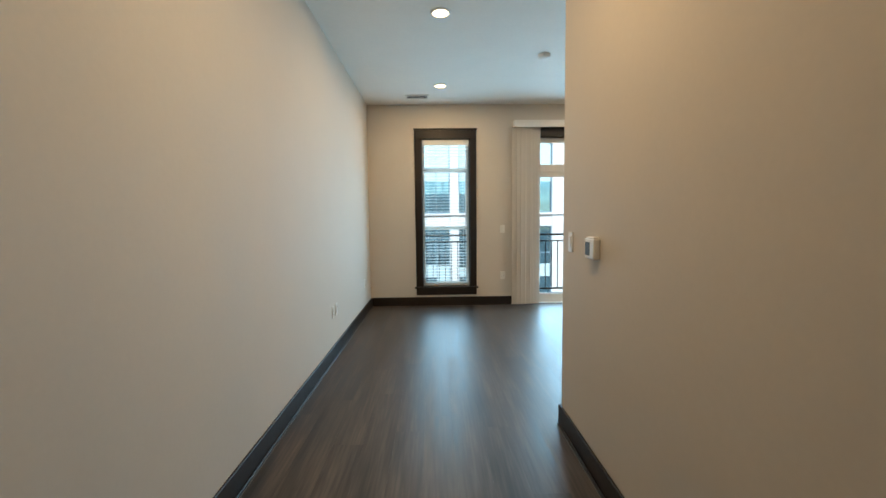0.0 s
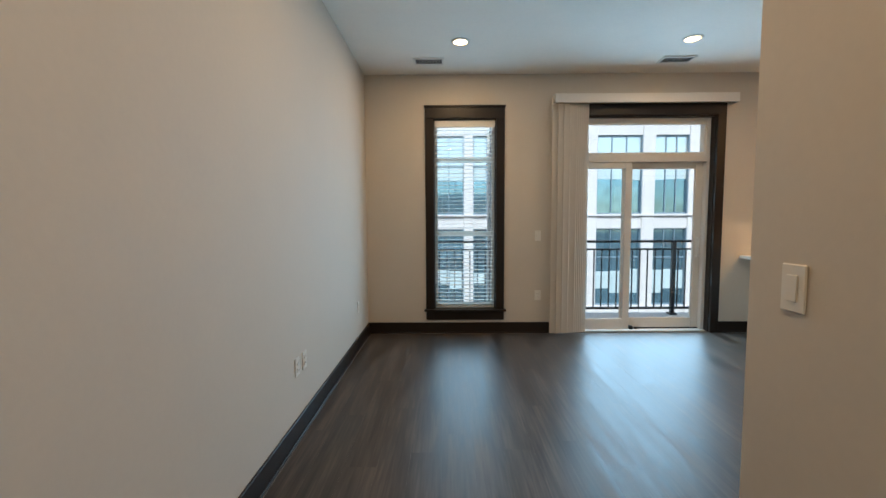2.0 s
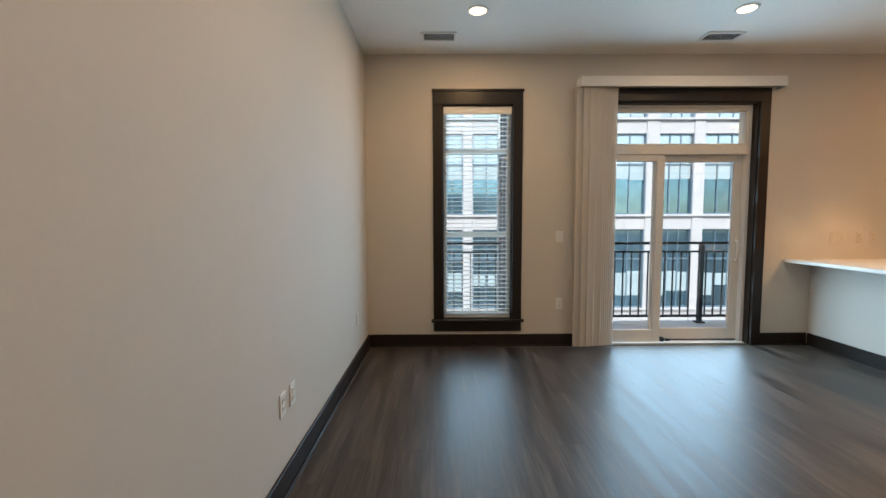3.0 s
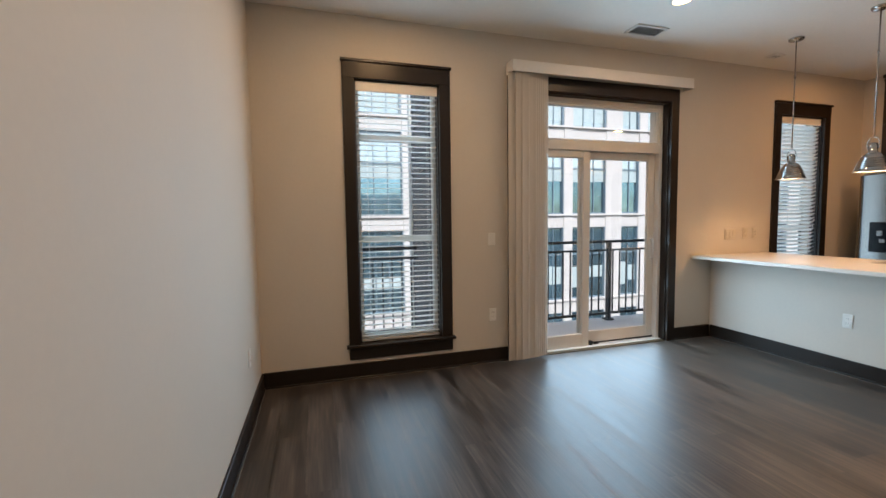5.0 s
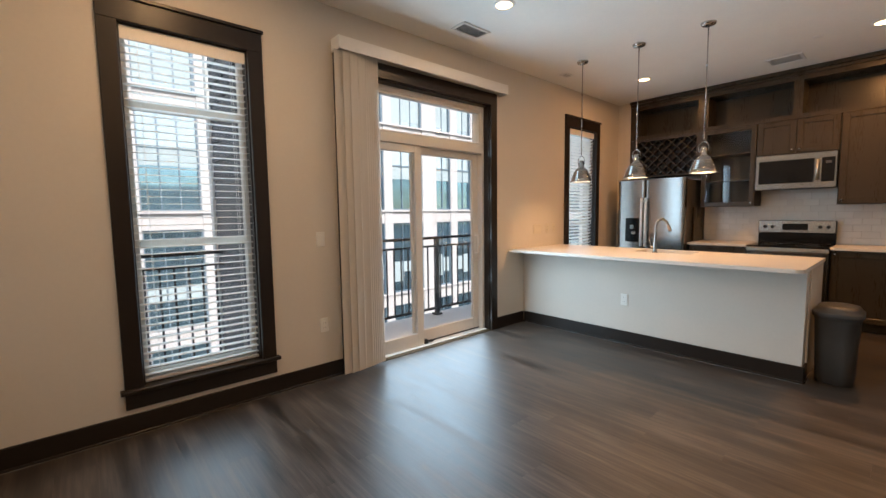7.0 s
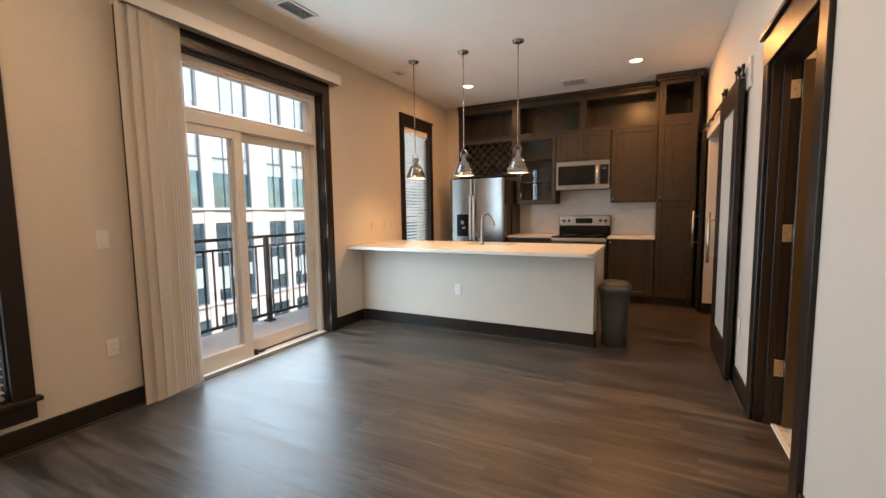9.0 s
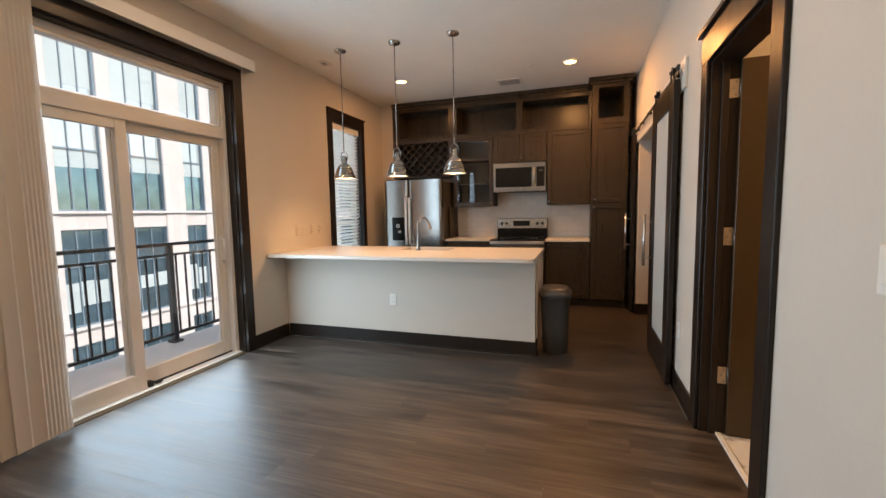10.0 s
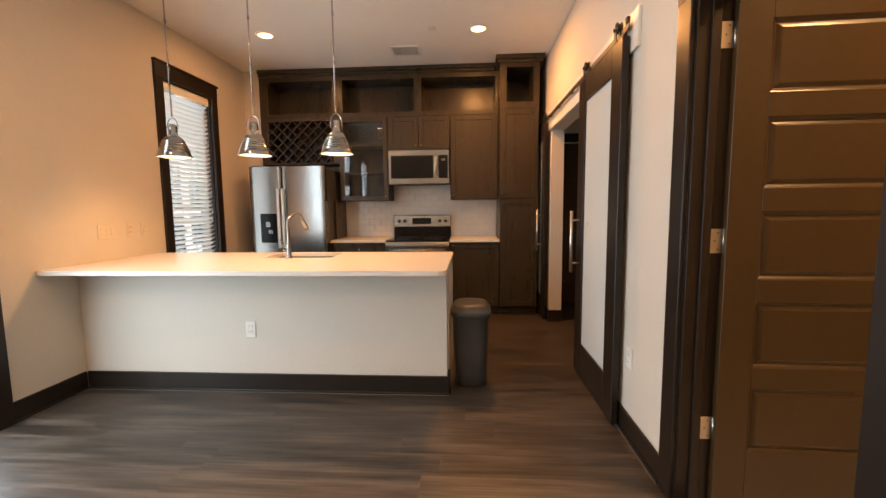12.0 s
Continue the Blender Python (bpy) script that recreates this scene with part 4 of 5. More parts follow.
# ---- appliances ----
def refrigerator():
    x, y0, y1, h = 6.70, 4.87, 5.782, 1.80
    f = thing("refrigerator", (7.05, (y0 + y1) / 2, 0), "stainless steel french-door refrigerator with water dispenser", "refrigerator")
    part("cabinet", box(x + 0.075, 7.38, y0 + 0.006, y1 - 0.006, 0.02, h - 0.02, bevel=0.006), M_PLASTIC, f, "dark grey cabinet sides")
    split = 5.395

    def bowed(xf, a, b, z0, z1, n=16):
        """A door slab whose front swells slightly between softly rounded edges."""
        bm = bmesh.new()
        plan = [(xf + 0.07, a)]
        for k in range(n + 1):
            q = 2 * k / n - 1
            plan.append((xf + 0.0045 * q * q + 0.004 * abs(q) ** 18, a + (b - a) * k / n))
        plan.append((xf + 0.07, b))
        lo = [bm.verts.new((px, py, z0)) for px, py in plan]
        hi = [bm.verts.new((px, py, z1)) for px, py in plan]
        for z in (z0, z1):
            bm.faces.new([bm.verts.new((px, py, z)) for px, py in (plan if z == z0 else plan[::-1])])
        for k in range(len(plan)):
            j = (k + 1) % len(plan)
            bm.faces.new((lo[k], lo[j], hi[j], hi[k])).smooth = 0 < k < n + 1
        return bm

    for n, a, b in (("door", split + 0.003, y1), ("door", y0, split - 0.003)):
        d = part(n, bowed(x, a, b, 0.74, h), M_STEEL, f)
        hy = split + (0.028 if a > split else -0.028)
        part("handle", merge(box(x - 0.052, x - 0.034, hy - 0.017, hy + 0.017, 0.84, 1.54, bevel=0.006, seg=2), box(x - 0.036, x + 0.002, hy - 0.008, hy + 0.008, 0.90, 0.93), box(x - 0.036, x + 0.002, hy - 0.008, hy + 0.008, 1.48, 1.51)), M_NICKEL, d, "bright steel bar handle")
        if a > split:
            ds = part("dispenser", box(x - 0.004, x + 0.012, 5.47, 5.67, 0.90, 1.25, bevel=0.004), M_BLACK, d, "black water dispenser panel")
            part("paddle", box(x - 0.012, x - 0.004, 5.545, 5.60, 1.09, 1.15, bevel=0.003), M_STEEL, ds)
            part("paddle", box(x - 0.012, x - 0.004, 5.52, 5.575, 1.01, 1.055, bevel=0.003), M_STEEL, ds)
    fr = part("freezer_drawer", bowed(x, y0, y1, 0.06, 0.735), M_STEEL, f)
    part("handle", merge(box(x - 0.052, x - 0.034, y0 + 0.08, y1 - 0.08, 0.655, 0.68, bevel=0.006), box(x - 0.036, x + 0.002, y0 + 0.12, y0 + 0.15, 0.66, 0.675), box(x - 0.036, x + 0.002, y1 - 0.15, y1 - 0.12, 0.66, 0.675)), M_NICKEL, fr, "bright steel bar handle")
    for yy in (y0 + 0.03, y1 - 0.13):
        part("hinge_cover", box(x + 0.02, x + 0.13, yy, yy + 0.10, h - 0.02, h + 0.012, bevel=0.005), M_BLACKM, f)
    part("foot", boxes([(x + 0.1, x + 0.14, y0 + 0.05, y0 + 0.09, 0, 0.02), (x + 0.1, x + 0.14, y1 - 0.09, y1 - 0.05, 0, 0.02), (7.3, 7.34, y0 + 0.05, y0 + 0.09, 0, 0.02), (7.3, 7.34, y1 - 0.09, y1 - 0.05, 0, 0.02)]), M_BLACKM, f)


refrigerator()


def range_stove():
    y0, y1 = 3.42, 4.18
    f = thing("range", (7.1, 3.8, 0), "stainless electric range with black glass top", "range")
    x = 6.80
    part("body", box(x, 7.42, y0, y1, 0.06, 0.895, bevel=0.003), M_BLACKM, f)
    part("cooktop", box(x - 0.03, 7.36, y0, y1, 0.895, 0.915, bevel=0.005), M_BLACK, f, "black glass cooktop")
    part("front_trim", box(x - 0.036, x - 0.002, y0, y1, 0.850, 0.894, bevel=0.006), M_NICKEL, f)
    d = part("oven_door", box(x - 0.035, x - 0.001, y0 + 0.003, y1 - 0.003, 0.25, 0.846, bevel=0.006), M_STEEL, f)
    part("oven_window", box(x - 0.039, x - 0.033, y0 + 0.10, y1 - 0.10, 0.36, 0.70, bevel=0.003), M_BLACK, d)
    part("oven_handle", merge(tube((x - 0.085, y0 + 0.04, 0.80), (x - 0.085, y1 - 0.04, 0.80), 0.013, 12), box(x - 0.085, x - 0.03, y0 + 0.07, y0 + 0.09, 0.79, 0.81), box(x - 0.085, x - 0.03, y1 - 0.09, y1 - 0.07, 0.79, 0.81)), M_STEEL2, d, "steel tube handle")
    part("drawer", box(x - 0.035, x - 0.001, y0 + 0.003, y1 - 0.003, 0.07, 0.242, bevel=0.006), M_STEEL, f)
    part("kick", box(x + 0.04, 7.4, y0 + 0.01, y1 - 0.01, 0, 0.06), M_BLACKM, f)
    part("backguard", box(7.365, 7.425, y0, y1, 0.915, 1.045, bevel=0.003), M_BLACK, f, "black lower backguard")
    g = part("control_panel", box(7.345, 7.425, y0, y1, 1.045, 1.205, bevel=0.008), M_STEEL2, f, "stainless control panel")
    part("display", box(7.340, 7.346, 3.68, 3.93, 1.085, 1.165, bevel=0.002), M_BLACK, g)
    for yy in (3.49, 3.565, 4.03, 4.105):
        part("control_knob", tube((7.346, yy, 1.125), (7.318, yy, 1.125), 0.022, 16, 0.018), M_BLACKM, g)
    for yy, xx, r in ((3.62, 6.95, 0.10), (3.99, 6.95, 0.08), (3.62, 7.2, 0.075), (3.99, 7.2, 0.09)):
        part("burner_ring", lathe([(r - 0.003, 0), (r, 0), (r, 0.0006), (r - 0.003, 0.0006), (r - 0.003, 0)], 32, (xx, yy, 0.9151)), M_MULL, f)


range_stove()


def microwave():
    y0, y1, z0, z1, x = 3.42, 4.18, 1.592, 2.012, 7.045
    m = thing("microwave", (7.24, 3.8, z0), "stainless over-the-range microwave with black window", "microwave")
    part("body", box(x + 0.03, EX - 0.003, y0, y1, z0 + 0.01, z1, bevel=0.003), M_BLACKM, m)
    d = part("door", box(x, x + 0.03, y0, y1, z0, z1, bevel=0.006), M_STEEL, m)
    part("window", box(x - 0.003, x + 0.004, 3.62, y1 - 0.035, z0 + 0.07, z1 - 0.07, bevel=0.002), M_BLACK, d, "black glass window")
    part("keypad", box(x - 0.003, x + 0.004, y0 + 0.02, 3.555, z0 + 0.07, z1 - 0.07, bevel=0.002), M_BLACK, d, "black touch keypad")
    part("display", box(x - 0.0045, x - 0.003, y0 + 0.05, 3.52, z1 - 0.14, z1 - 0.11), M_SIDING, d)
    part("handle", merge(tube((x - 0.035, 3.588, z0 + 0.09), (x - 0.035, 3.588, z1 - 0.09), 0.016, 14), box(x - 0.035, x + 0.002, 3.58, 3.596, z0 + 0.10, z0 + 0.12), box(x - 0.035, x + 0.002, 3.58, 3.596, z1 - 0.12, z1 - 0.10)), M_NICKEL, d, "bright bar handle")
    part("vent_grille", boxes([(7.08, 7.38, y0 + 0.06 + 0.08 * k, y0 + 0.12 + 0.08 * k, z0, z0 + 0.0095) for k in range(8)]), M_BLACKM, m)


microwave()


# ---- waste bin ----
def bin_():
    x0, y0, wx, wy = 4.735, 3.022, 0.36, 0.292
    b = thing("trash_can", (x0 + wx / 2, y0 + wy / 2, 0), "dark grey plastic kitchen trash can with lid", "trash can")

    def loft(rows, n=5):
        """Rounded rectangles stacked up; rows of (z, half x, half y, corner)."""
        bm = bmesh.new()
        rings = []
        for z, hx, hy, r in rows:
            ring = []
            for sx, sy, a0 in ((1, 1, 0), (-1, 1, 90), (-1, -1, 180), (1, -1, 270)):
                for k in range(n):
                    a = radians(a0 + 90 * k / (n - 1))
                    ring.append(bm.verts.new((x0 + wx / 2 + sx * (hx - r) + r * math.cos(a), y0 + wy / 2 + sy * (hy - r) + r * math.sin(a), z)))
            rings.append(ring)
        for a, c in zip(rings, rings[1:]):
            for k in range(len(a)):
                j = (k + 1) % len(a)
                bm.faces.new((a[k], a[j], c[j], c[k])).smooth = True
        bm.faces.new(rings[0][::-1])
        bm.faces.new(rings[-1])
        return bm

    part("bucket", loft([(0.0, 0.122, 0.106, 0.07), (0.010, 0.128, 0.112, 0.07), (0.30, 0.142, 0.123, 0.08), (0.50, 0.152, 0.131, 0.085), (0.505, 0.157, 0.136, 0.09), (0.535, 0.158, 0.136, 0.09), (0.54, 0.150, 0.130, 0.085)], 9), M_PLASTIC, b)
    part("lid", loft([(0.526, 0.160, 0.138, 0.09), (0.524, 0.172, 0.143, 0.095), (0.532, 0.178, 0.146, 0.10), (0.556, 0.179, 0.146, 0.10), (0.564, 0.175, 0.142, 0.10), (0.568, 0.164, 0.132, 0.095), (0.586, 0.158, 0.126, 0.095), (0.600, 0.146, 0.115, 0.09), (0.607, 0.12, 0.092, 0.08), (0.609, 0.08, 0.06, 0.055)], 9), M_PLASTIC, b, "domed grey lid")
    part("rim_line", loft([(0.5265, 0.1745, 0.1445, 0.097), (0.5285, 0.1765, 0.1455, 0.098)], 9), M_BLACKM, b)


bin_()


# ---- pendants ----
def pendant(x, y):
    p = thing("pendant_lamp", (x, y, H), "chrome ribbed dome pendant lamp lit over the bar", "pendant lamp", "pendants over the bar")
    part("canopy", lathe([(0, 0), (0.062, 0), (0.062, -0.008), (0.052, -0.022), (0.015, -0.03), (0.0, -0.03)], 28, (x, y, H)), M_CHROME, p, "round chrome ceiling canopy")
    part("rod", tube((x, y, 1.985), (x, y, H - 0.028), 0.0055, 10), M_CHROME, p)
    for z in (2.33, 2.66):
        part("coupling", tube((x, y, z - 0.012), (x, y, z + 0.012), 0.008, 10), M_CHROME, p)
    ring = [(x, y + 0.040 * math.sin(a), 1.915 + 0.062 * math.cos(a)) for a in [radians(-125 + 250 * k / 18) for k in range(19)]]
    part("yoke", pipe(ring, 0.0042, 8), M_CHROME, p)
    part("neck", lathe([(0, 0.085), (0.022, 0.085), (0.026, 0.078), (0.029, 0.06), (0.029, 0.01), (0.034, 0.004), (0.047, -0.004), (0, -0.006)], 24, (x, y, 1.845)), M_CHROME, p)
    out = [(0.034, 1.842)]
    n = 60
    for k in range(1, n + 1):
        s = k / n
        r = 0.044 + 0.070 * s ** 0.62
        z = 1.842 - 0.142 * s
        if 0.2 < s < 0.86:
            r += 0.0032 * math.cos(s * 2 * math.pi * 8)
        out.append((r, z))
    out += [(0.120, 1.698), (0.121, 1.692), (0.114, 1.691)]
    inner = [(max(0.02, r - 0.004), z) for r, z in reversed(out[1:-3])]
    sh = part("shade", lathe(out + inner + [(0.0, 1.838)], 40, (x, y, 0)), M_CHROME, p, "ribbed chrome dome shade")
    liner = [(0.112, 1.694)]
    for k in range(25):
        q = (1 - k / 24)
        liner.append((0.035 + 0.071 * q ** 0.62, 1.834 - 0.138 * q))
    part("liner", lathe(liner, 40, (x, y, 0)), M_WHITE, sh, "white inner lining")
    part("bulb", lathe([(0.0, 1.725), (0.02, 1.73), (0.031, 1.75), (0.031, 1.77), (0.018, 1.80), (0.014, 1.83), (0, 1.83)], 20, (x, y, 0)), M_BULB, p, "glowing warm bulb")
    return p


for yy in (5.355, 4.737, 4.127):
    pendant(4.88, yy)
    lamp = new("pendant_light", bpy.data.lights.new("pendant_light", 'SPOT'))
    lamp.data.energy, lamp.data.color, lamp.data.spot_size, lamp.data.spot_blend, lamp.data.shadow_soft_size = 4.0, KITCHEN, radians(150), 0.5, 0.03
    lamp.matrix_world = pose(4.88, yy, 1.715)


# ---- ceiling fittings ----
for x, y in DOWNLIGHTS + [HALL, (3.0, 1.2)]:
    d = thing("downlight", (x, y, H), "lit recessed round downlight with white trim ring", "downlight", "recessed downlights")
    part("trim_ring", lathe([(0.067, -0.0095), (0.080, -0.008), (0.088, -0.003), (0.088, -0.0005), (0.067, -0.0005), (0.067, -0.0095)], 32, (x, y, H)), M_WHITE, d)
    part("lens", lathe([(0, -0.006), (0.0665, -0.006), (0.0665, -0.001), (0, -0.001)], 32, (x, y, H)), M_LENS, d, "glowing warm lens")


def vent(x0, x1, y0, y1, along, label, dark=False):
    v = thing("ceiling_vent", ((x0 + x1) / 2, (y0 + y1) / 2, H), label, "vent", "ceiling vents")
    z0, z1 = H - 0.012, H - 0.0005
    f = 0.022
    part("backing", box(x0 + f, x1 - f, y0 + f, y1 - f, H - 0.003, H - 0.0007), M_BLACKM, v)
    part("frame", boxes([(x0, x1, y0, y0 + f, z0, z1), (x0, x1, y1 - f, y1, z0, z1), (x0, x0 + f, y0 + f, y1 - f, z0, z1), (x1 - f, x1, y0 + f, y1 - f, z0, z1)], bevel=0.002), M_WHITE, v)
    first = None
    if along == 'x':
        n = max(3, int((y1 - y0 - 2 * f) / 0.016))
        for k in range(n):
            yy = y0 + f + (y1 - y0 - 2 * f) * (k + 0.5) / n
            at = ((x0 + x1) / 2, yy, H - 0.007)
            w = (x1 - x0) / 2 - f
            if first is None:
                b = box(-w, w, -0.0072, 0.0072, -0.0008, 0.0008)
                bmesh.ops.rotate(b, matrix=Matrix.Rotation(radians(28), 3, 'X'), verts=b.verts)
                first = part("slat", b, M_WHITE, v, at=at)
            else:
                again("slat", first, at, v)
    else:
        n = max(3, int((x1 - x0 - 2 * f) / 0.016))
        for k in range(n):
            xx = x0 + f + (x1 - x0 - 2 * f) * (k + 0.5) / n
            at = (xx, (y0 + y1) / 2, H - 0.007)
            w = (y1 - y0) / 2 - f
            if first is None:
                b = box(-0.0042, 0.0042, -w, w, -0.0008, 0.0008)
                bmesh.ops.rotate(b, matrix=Matrix.Rotation(radians(70 if x0 < 2 else -38), 3, 'Y'), verts=b.verts)
                first = part("slat", b, M_WHITE, v, at=at)
            else:
                again("slat", first, at, v)


vent(0.60, 0.92, 5.50, 5.68, 'y', "white slotted ceiling vent near the window")
vent(3.18, 3.52, 5.50, 5.68, 'y', "white slotted ceiling vent near the sliding door")
vent(5.05, 5.20, 5.66, 5.77, 'y', "small white slotted ceiling vent near the bar")
vent(6.44, 6.72, 3.70, 4.02, 'x', "white square ceiling vent in the kitchen")
s = thing("smoke_detector", (2.14, 4.14, H), "white round smoke detector on the ceiling", "smoke detector")
part("base", lathe([(0, -0.0005), (0.066, -0.0005), (0.066, -0.010), (0, -0.010)], 32, (2.14, 4.14, H)), M_WHITE, s)
part("cover", lathe([(0.062, -0.010), (0.060, -0.026), (0.045, -0.036), (0, -0.038), (0, -0.010), (0.062, -0.010)], 32, (2.14, 4.14, H)), M_WHITE, s)
s = thing("sprinkler", (6.04, 3.53, H), "small white round sprinkler cover on ceiling", "sprinkler")
part("cover_plate", lathe([(0, -0.0005), (0.042, -0.0005), (0.042, -0.004), (0.036, -0.007), (0, -0.007)], 24, (6.04, 3.53, H)), M_WHITE, s)


# ---- switches, outlets, thermostat ----
def plate(kind, c, axis, gangs=1, label="", w=None, h=0.118):
    """A wall plate at c. axis: the way it faces, '+x', '-x', '+y' or '-y'."""
    w = w or (0.072 + 0.046 * (gangs - 1))
    p = thing(kind, c, label, "switch" if "switch" in kind else "outlet")
    rot = {'+x': 90, '-x': -90, '+y': 180, '-y': 0}[axis]
    p.rotation_euler = (0, 0, radians(rot))

    def put(n, bm, m, parent, lab=""):
        o = new(n, to_mesh(n, bm, m))
        o.parent = parent
        if lab:
            o["label"] = lab
        return o

    plastic = M_PLATE_WARM if label.startswith("cream") else M_PLATE
    put("cover_plate", box(-w / 2, w / 2, -0.007, -0.0005, -h / 2, h / 2, bevel=0.003), plastic, p)
    for g in range(gangs):
        gx = (g - (gangs - 1) / 2) * 0.046
        if "switch" in kind:
            b = box(gx - 0.016, gx + 0.016, -0.011, -0.007, -0.033, 0.033, bevel=0.002)
            put("rocker", b, plastic, p)
        elif "blank" not in label:
            for z in (-0.02, 0.02):
                o = put("socket", box(gx - 0.016, gx + 0.016, -0.0095, -0.007, z - 0.0145, z + 0.0145, bevel=0.003), plastic, p)
                put("slot", boxes([(gx - 0.008, gx - 0.006, -0.0099, -0.0094, z - 0.004, z + 0.006), (gx + 0.006, gx + 0.008, -0.0099, -0.0094, z - 0.004, z + 0.005)]), M_BLACKM, o)
    return p


plate("light_switch", (2.01, 6.0, 1.16), '-y', 1, "white wall switch between window and sliding door")
plate("wall_outlet", (2.015, 6.0, 0.452), '-y', 1, "white wall outlet below the switch")
plate("wall_outlet", (0, 3.63, 0.45), '+x', 1, "white wall outlet on the long wall")
plate("wall_outlet", (0, 3.76, 0.45), '+x', 1, "white cable plate beside an outlet")
plate("wall_outlet", (0, 5.43, 0.44), '+x', 1, "white wall outlet near the corner")
plate("light_switch", (HX, 2.128, 1.185), '-x', 1, "white rocker switch on the hallway wall")
plate("light_switch", (2.115, SY, 1.165), '+y', 3, "white three-gang light switch plate")
plate("wall_outlet", (PX, 4.73, 0.455), '-x', 1, "white outlet on the breakfast bar wall")
plate("light_switch", (4.94, 6.0, 1.14), '-y', 3, "cream wide switch plate above the counter, toned by warm light", w=0.165)
plate("wall_outlet", (5.165, 6.0, 1.145), '-y', 1, "cream outlet above the counter, toned by warm light")
plate("wall_outlet", (5.31, 6.0, 1.145), '-y', 1, "cream outlet by the window, toned by warm light")
plate("wall_outlet", (4.20, SY, 0.45), '+y', 1, "white outlet beside the barn door")

th = thing("thermostat", (HX, 1.76, 1.172), "white wall thermostat with grey screen", "thermostat")
part("body", box(HX - 0.034, HX - 0.0005, 1.702, 1.820, 1.120, 1.222, bevel=0.006, seg=2), M_PLATE, th)
part("top_ridge", box(HX - 0.030, HX - 0.002, 1.712, 1.808, 1.220, 1.230, bevel=0.003), M_PLATE, th)
part("screen", box(HX - 0.0355, HX - 0.033, 1.752, 1.810, 1.138, 1.204, bevel=0.001), M_SIDING, th, "dark grey screen")


# ---- balcony and street ----
solid("balcony_floor", box(1.71, 7.6, 6.205, 7.34, -0.22, -0.06, bevel=0.01), M_CONC, "pale concrete balcony floor slab", "balcony floor")


def railing():
    r = thing("balcony_railing", (4.27, 7.2, -0.06), "black metal balcony railing with vertical balusters", "railing")
    x0, x1, y = 1.702, 7.5, 7.2
    part("top_rail", box(x0, x1, y - 0.026, y + 0.026, 1.005, 1.04, bevel=0.005), M_RAIL, r)
    part("mid_rail", box(x0, x1, y - 0.016, y + 0.016, 0.895, 0.92), M_RAIL, r)
    part("bottom_rail", box(x0, x1, y - 0.018, y + 0.018, 0.02, 0.05), M_RAIL, r)
    for x in (2.47, 4.27, 6.07):
        p = part("post", box(x - 0.026, x + 0.026, y - 0.026, y + 0.026, -0.05, 1.005), M_RAIL, r)
        part("base_plate", box(x - 0.055, x + 0.055, y - 0.055, y + 0.055, -0.0595, -0.035, bevel=0.004), M_RAIL, p)
    first = None
    k = 0
    x = x0 + 0.06
    while x < x1:
        if min(abs(x - q) for q in (2.47, 4.27, 6.07)) > 0.05:
            if first is None:
                first = part("baluster", box(-0.008, 0.008, -0.008, 0.008, 0.05, 0.895), M_RAIL, r, at=(x, y, 0))
            else:
                again("baluster", first, (x, y, 0), r)
        x += 0.112


railing()


def window_railing():
    r = thing("balcony_railing", (0.6, 7.2, -0.06), "black metal railing outside the tall window", "railing")
    x0, x1, y = -1.2, 1.578, 7.2
    part("top_rail", box(x0, x1, y - 0.026, y + 0.026, 1.005, 1.04, bevel=0.005), M_RAIL, r)
    part("mid_rail", box(x0, x1, y - 0.016, y + 0.016, 0.895, 0.92), M_RAIL, r)
    part("bottom_rail", box(x0, x1, y - 0.018, y + 0.018, 0.02, 0.05), M_RAIL, r)
    part("post", box(x0, x0 + 0.052, y - 0.026, y + 0.026, -0.059, 1.005), M_RAIL, r)
    bar = None
    for k in range(24):
        at = (x0 + 0.13 + 0.112 * k, y, 0)
        if bar is None:
            bar = part("baluster", box(-0.008, 0.008, -0.008, 0.008, 0.05, 0.895), M_RAIL, r, at=at)
        else:
            again("baluster", bar, at, r)


window_railing()
solid("balcony_floor_side", box(-1.3, 1.575, 6.205, 7.34, -0.22, -0.06, bevel=0.01), M_CONC, "pale concrete slab outside the tall window", "balcony floor")
bs_ = thing("wall_balcony_side", (1.5, 6.4, -1.0), "dark lapped siding wall with white corner trim", "wall", kind="structure")
part("backing", box(1.60, 1.70, 6.205, 7.42, -1.0, 4.2), M_SIDING, bs_)
for k in range(29):
    z = -1.0 + 0.18 * k
    lap = bmesh.new()
    q = [lap.verts.new(v) for v in ((1.5995, 6.205, z), (1.5995, 7.42, z), (1.581, 7.42, z), (1.581, 6.205, z), (1.5995, 6.205, z + 0.178), (1.5995, 7.42, z + 0.178), (1.597, 7.42, z + 0.178), (1.597, 6.205, z + 0.178))]
    for f in ((0, 1, 2, 3), (4, 7, 6, 5), (0, 4, 5, 1), (2, 6, 7, 3), (0, 3, 7, 4), (1, 5, 6, 2)):
        lap.faces.new([q[i] for i in f])
    part("lap_board", lap, M_SIDING, bs_)
part("corner_trim", box(1.565, 1.72, 7.421, 7.52, -1.0, 4.2, bevel=0.004), M_WHITE, bs_, "white corner trim board")
solid("ground", box(-400, 400, -400, 400, -12.2, -12.0), M_ASPHALT, "grey asphalt street far below", "ground")


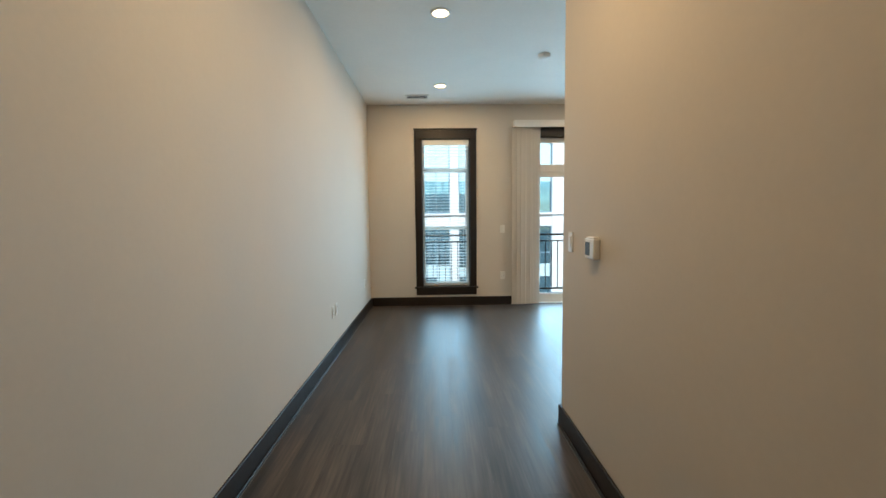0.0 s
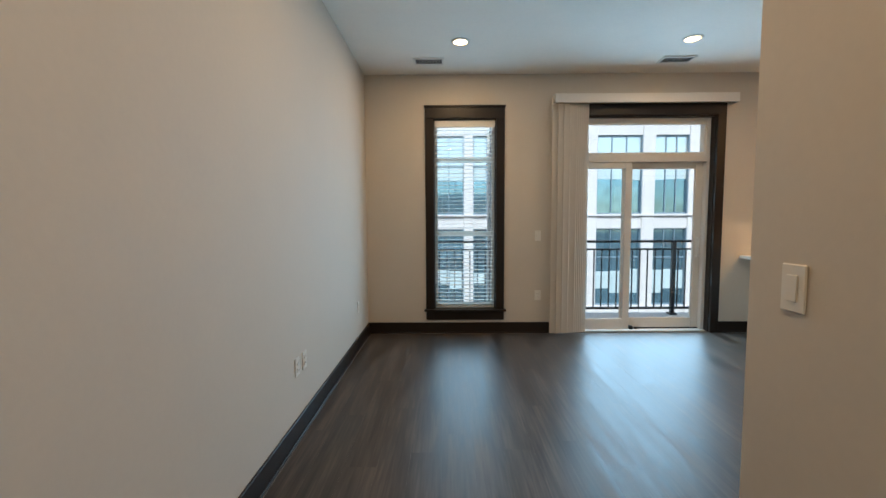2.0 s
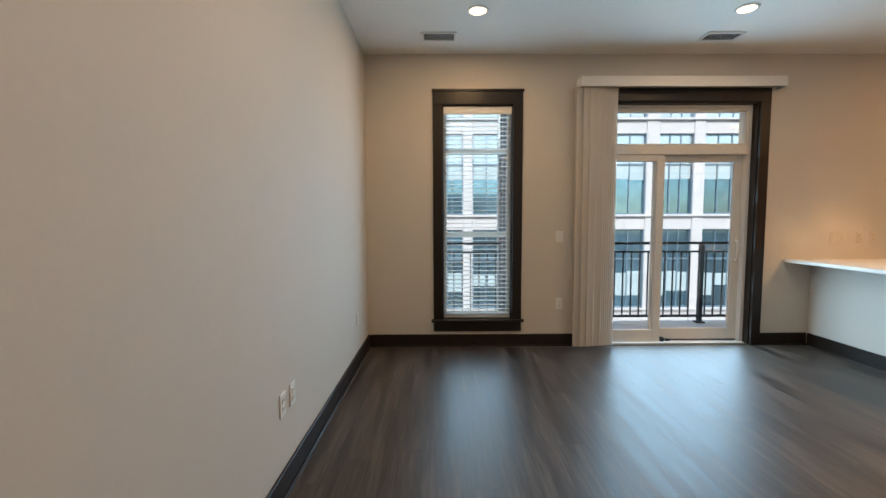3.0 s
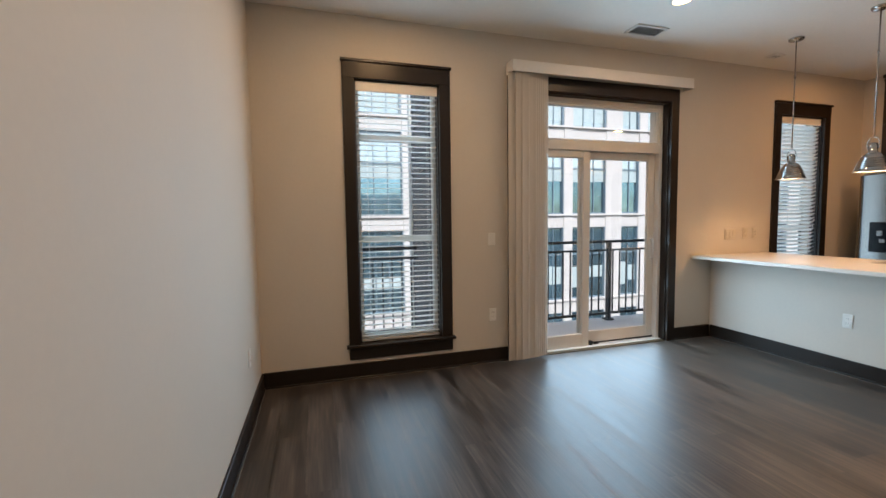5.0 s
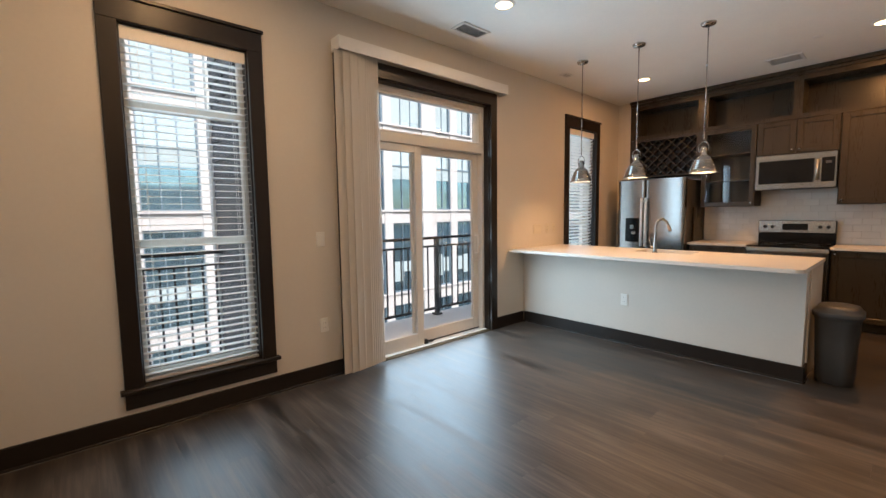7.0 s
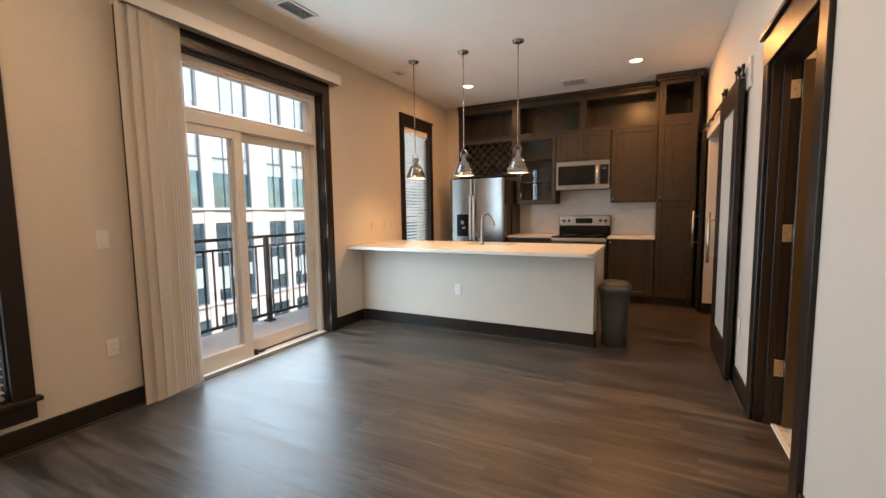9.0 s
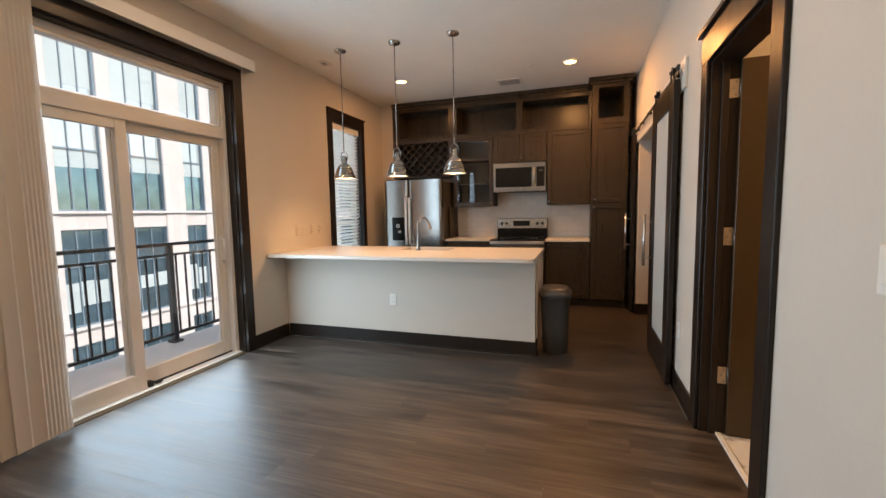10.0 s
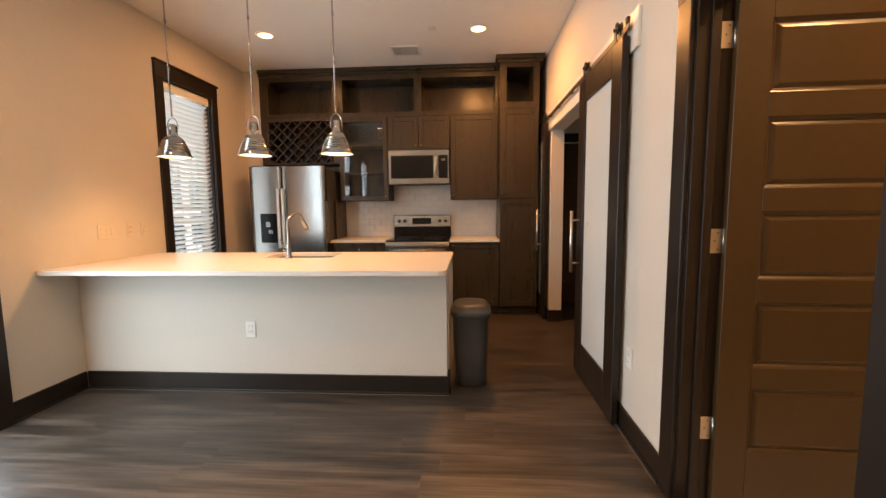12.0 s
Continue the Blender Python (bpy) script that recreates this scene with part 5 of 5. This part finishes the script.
def office_building():
    """The pale office block across the street: piers, spandrels, mullioned windows."""
    Y = 19.3
    b = thing("office_building", (12, Y, -12), "pale stone office building with teal glass windows", "building")
    part("wall", box(-30, 60, Y + 0.55, Y + 14, -12, 18), M_FACADE2, b)
    wins = [(-9.3, -7.4), (-6.5, -4.6), (-3.7, -1.8), (-0.2, 1.72), (2.13, 3.88), (4.6, 6.55), (7.5, 9.45), (10.0, 11.45), (11.93, 13.75), (14.68, 15.67), (16.17, 17.2), (18.1, 19.9), (20.5, 22.3), (23.2, 24.3), (24.9, 26.0), (26.9, 28.7), (29.4, 31.2), (32.1, 33.9), (34.6, 36.4)]
    edges = [-12.0] + [v for w in wins for v in w] + [39.0]
    for x0, x1 in zip(edges[0::2], edges[1::2]):
        part("pier", box(x0, x1, Y - 0.05, Y + 0.6, -12, 17.5, bevel=0.02), M_FACADE, b)
    rng = random.Random(11)
    g0, g1 = Y + 0.12, Y + 0.14
    for level in range(-3, 4):
        zb = 1.53 + 4.02 * level
        part("spandrel", box(-12, 39, Y, Y + 0.6, zb - 0.60, zb - 0.06), M_FACADE, b)
        part("sill_band", box(-12, 39, Y - 0.14, Y + 0.6, zb - 0.06, zb + 0.03, bevel=0.01), M_FACADE, b)
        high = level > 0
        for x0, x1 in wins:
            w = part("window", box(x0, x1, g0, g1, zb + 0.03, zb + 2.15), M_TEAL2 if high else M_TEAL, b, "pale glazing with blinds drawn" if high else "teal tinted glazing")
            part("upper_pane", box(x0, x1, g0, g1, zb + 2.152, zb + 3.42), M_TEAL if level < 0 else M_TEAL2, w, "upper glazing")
            n = 3 if x1 - x0 > 1.3 else 2
            cell = (x1 - x0) / n
            for k in range(n):
                if high:
                    za, zt = zb + 0.03 + rng.choice((0.0, 0.0, 0.25)), zb + 3.40
                elif level == 0:
                    za, zt = zb + 1.52 + rng.uniform(-0.03, 0.03), zb + 2.15
                else:
                    za, zt = zb + rng.choice((0.55, 0.75, 1.0)), zb + 1.55 + rng.uniform(-0.1, 0.15)
                part("roller_shade", box(x0 + cell * k + 0.02, x0 + cell * (k + 1) - 0.02, g0 - 0.008, g0 - 0.001, za, zt), M_SHADE, w, "pale roller shade")
            part("jamb", box(x1 - 0.09 if high else x1 - 0.04, x1, Y - 0.02, g0 - 0.009, zb + 0.03, zb + 3.42), M_MULL, w, "blue-grey metal jamb")
            rows = [(x0, x1, g0 - 0.05, g1 + 0.03, zb + 2.11, zb + 2.18), (x0, x1, g0 - 0.05, g1 + 0.03, zb + 0.03, zb + 0.09), (x0, x1, g0 - 0.05, g1 + 0.03, zb + 3.36, zb + 3.42)]
            for k in range(n + 1):
                xx = x0 + 0.03 + (x1 - x0 - 0.06) * k / n
                rows.append((xx - 0.018, xx + 0.018, g0 - 0.05, g1 + 0.03, zb + 0.09, zb + 3.36))
            part("mullion", boxes(rows), M_MULL, w)
    part("cornice", box(-12.2, 39.2, Y - 0.4, Y + 0.6, 17.3, 18.1, bevel=0.03), M_FACADE, b)


office_building()

# ---- pieces: backsplash tiles, floor planks, bathroom tiles ----
bs = thing("backsplash", (EX, 3.8, 0.916), "white glossy subway tile backsplash", "backsplash", kind="structure")
part("grout_bed", boxes([(EX - 0.006, EX - 0.0005, 2.822, 4.843, 0.917, 1.394), (EX - 0.006, EX - 0.0005, 3.42, 4.18, 1.3945, 1.60)]), M_GROUT, bs)
tw, tz, gap = 0.152, 0.076, 0.003
shared = {}


def piece(name, w, d, h, at, material, parent, bevel=0.0015):
    """A bevelled slab that shares its mesh with pieces of the same size."""
    key = (name, round(w, 3), round(d, 3), round(h, 3))
    if key not in shared:
        shared[key] = to_mesh(name, box(-w / 2, w / 2, -d / 2, d / 2, -h / 2, h / 2, bevel=bevel), material)
    o = new(name, shared[key])
    o.parent = parent
    o.location = Vector(at) - base_of(parent)
    return o


for r in range(9):
    z = 0.919 + r * (tz + gap)
    ya, yb = (2.824, 4.842) if z + tz < 1.396 else (3.422, 4.178)
    if z + tz > 1.60:
        break
    y = 2.824 - (tw / 2 if r % 2 else 0)
    while y < yb:
        a, b = max(y, ya), min(y + tw, yb)
        if b - a > 0.012:
            piece("tile", 0.008, b - a, tz, (EX - 0.008, (a + b) / 2, z + tz / 2), M_TILE, bs)
        y += tw + gap

fl = thing("floor", (0, 0, 0), "dark grey-brown wood-look vinyl plank floor", "floor", kind="structure")
rng = random.Random(7)
pw, pl = 0.18, 1.22
k = 0
x = 0.002
while x < EX - 0.01:
    a, b = x, min(x + pw - 0.0002, EX - 0.002)
    mid = (a + b) / 2
    ya = -1.998 if mid < HX else (1.102 if mid > 4.7 else SY - 0.115)
    y = ya - rng.uniform(0, pl)
    while y < 5.998:
        c0, c1 = max(y, ya), min(y + pl - 0.0002, 5.998)
        if c1 - c0 > 0.03:
            piece("plank", b - a, c1 - c0, 0.011, (mid, (c0 + c1) / 2, -0.0058), M_PLANK, fl, bevel=0.0)
        y += pl
    x += pw
fb = thing("floor_tiles", (3, 1, 0), "pale marble-look bathroom floor tiles", "floor", kind="structure")
for i in range(5):
    for j in range(9):
        w, d = 0.60, 0.30
        xx, yy = HX + 0.14 + 0.3 + i * 0.603, SY - 0.118 - 0.15 - j * 0.303
        if xx < 4.4 and yy > -0.1:
            piece("tile", w - 0.2 * (xx > 4.2), d, 0.008, (xx, yy, -0.002), M_MARBLE, fb)
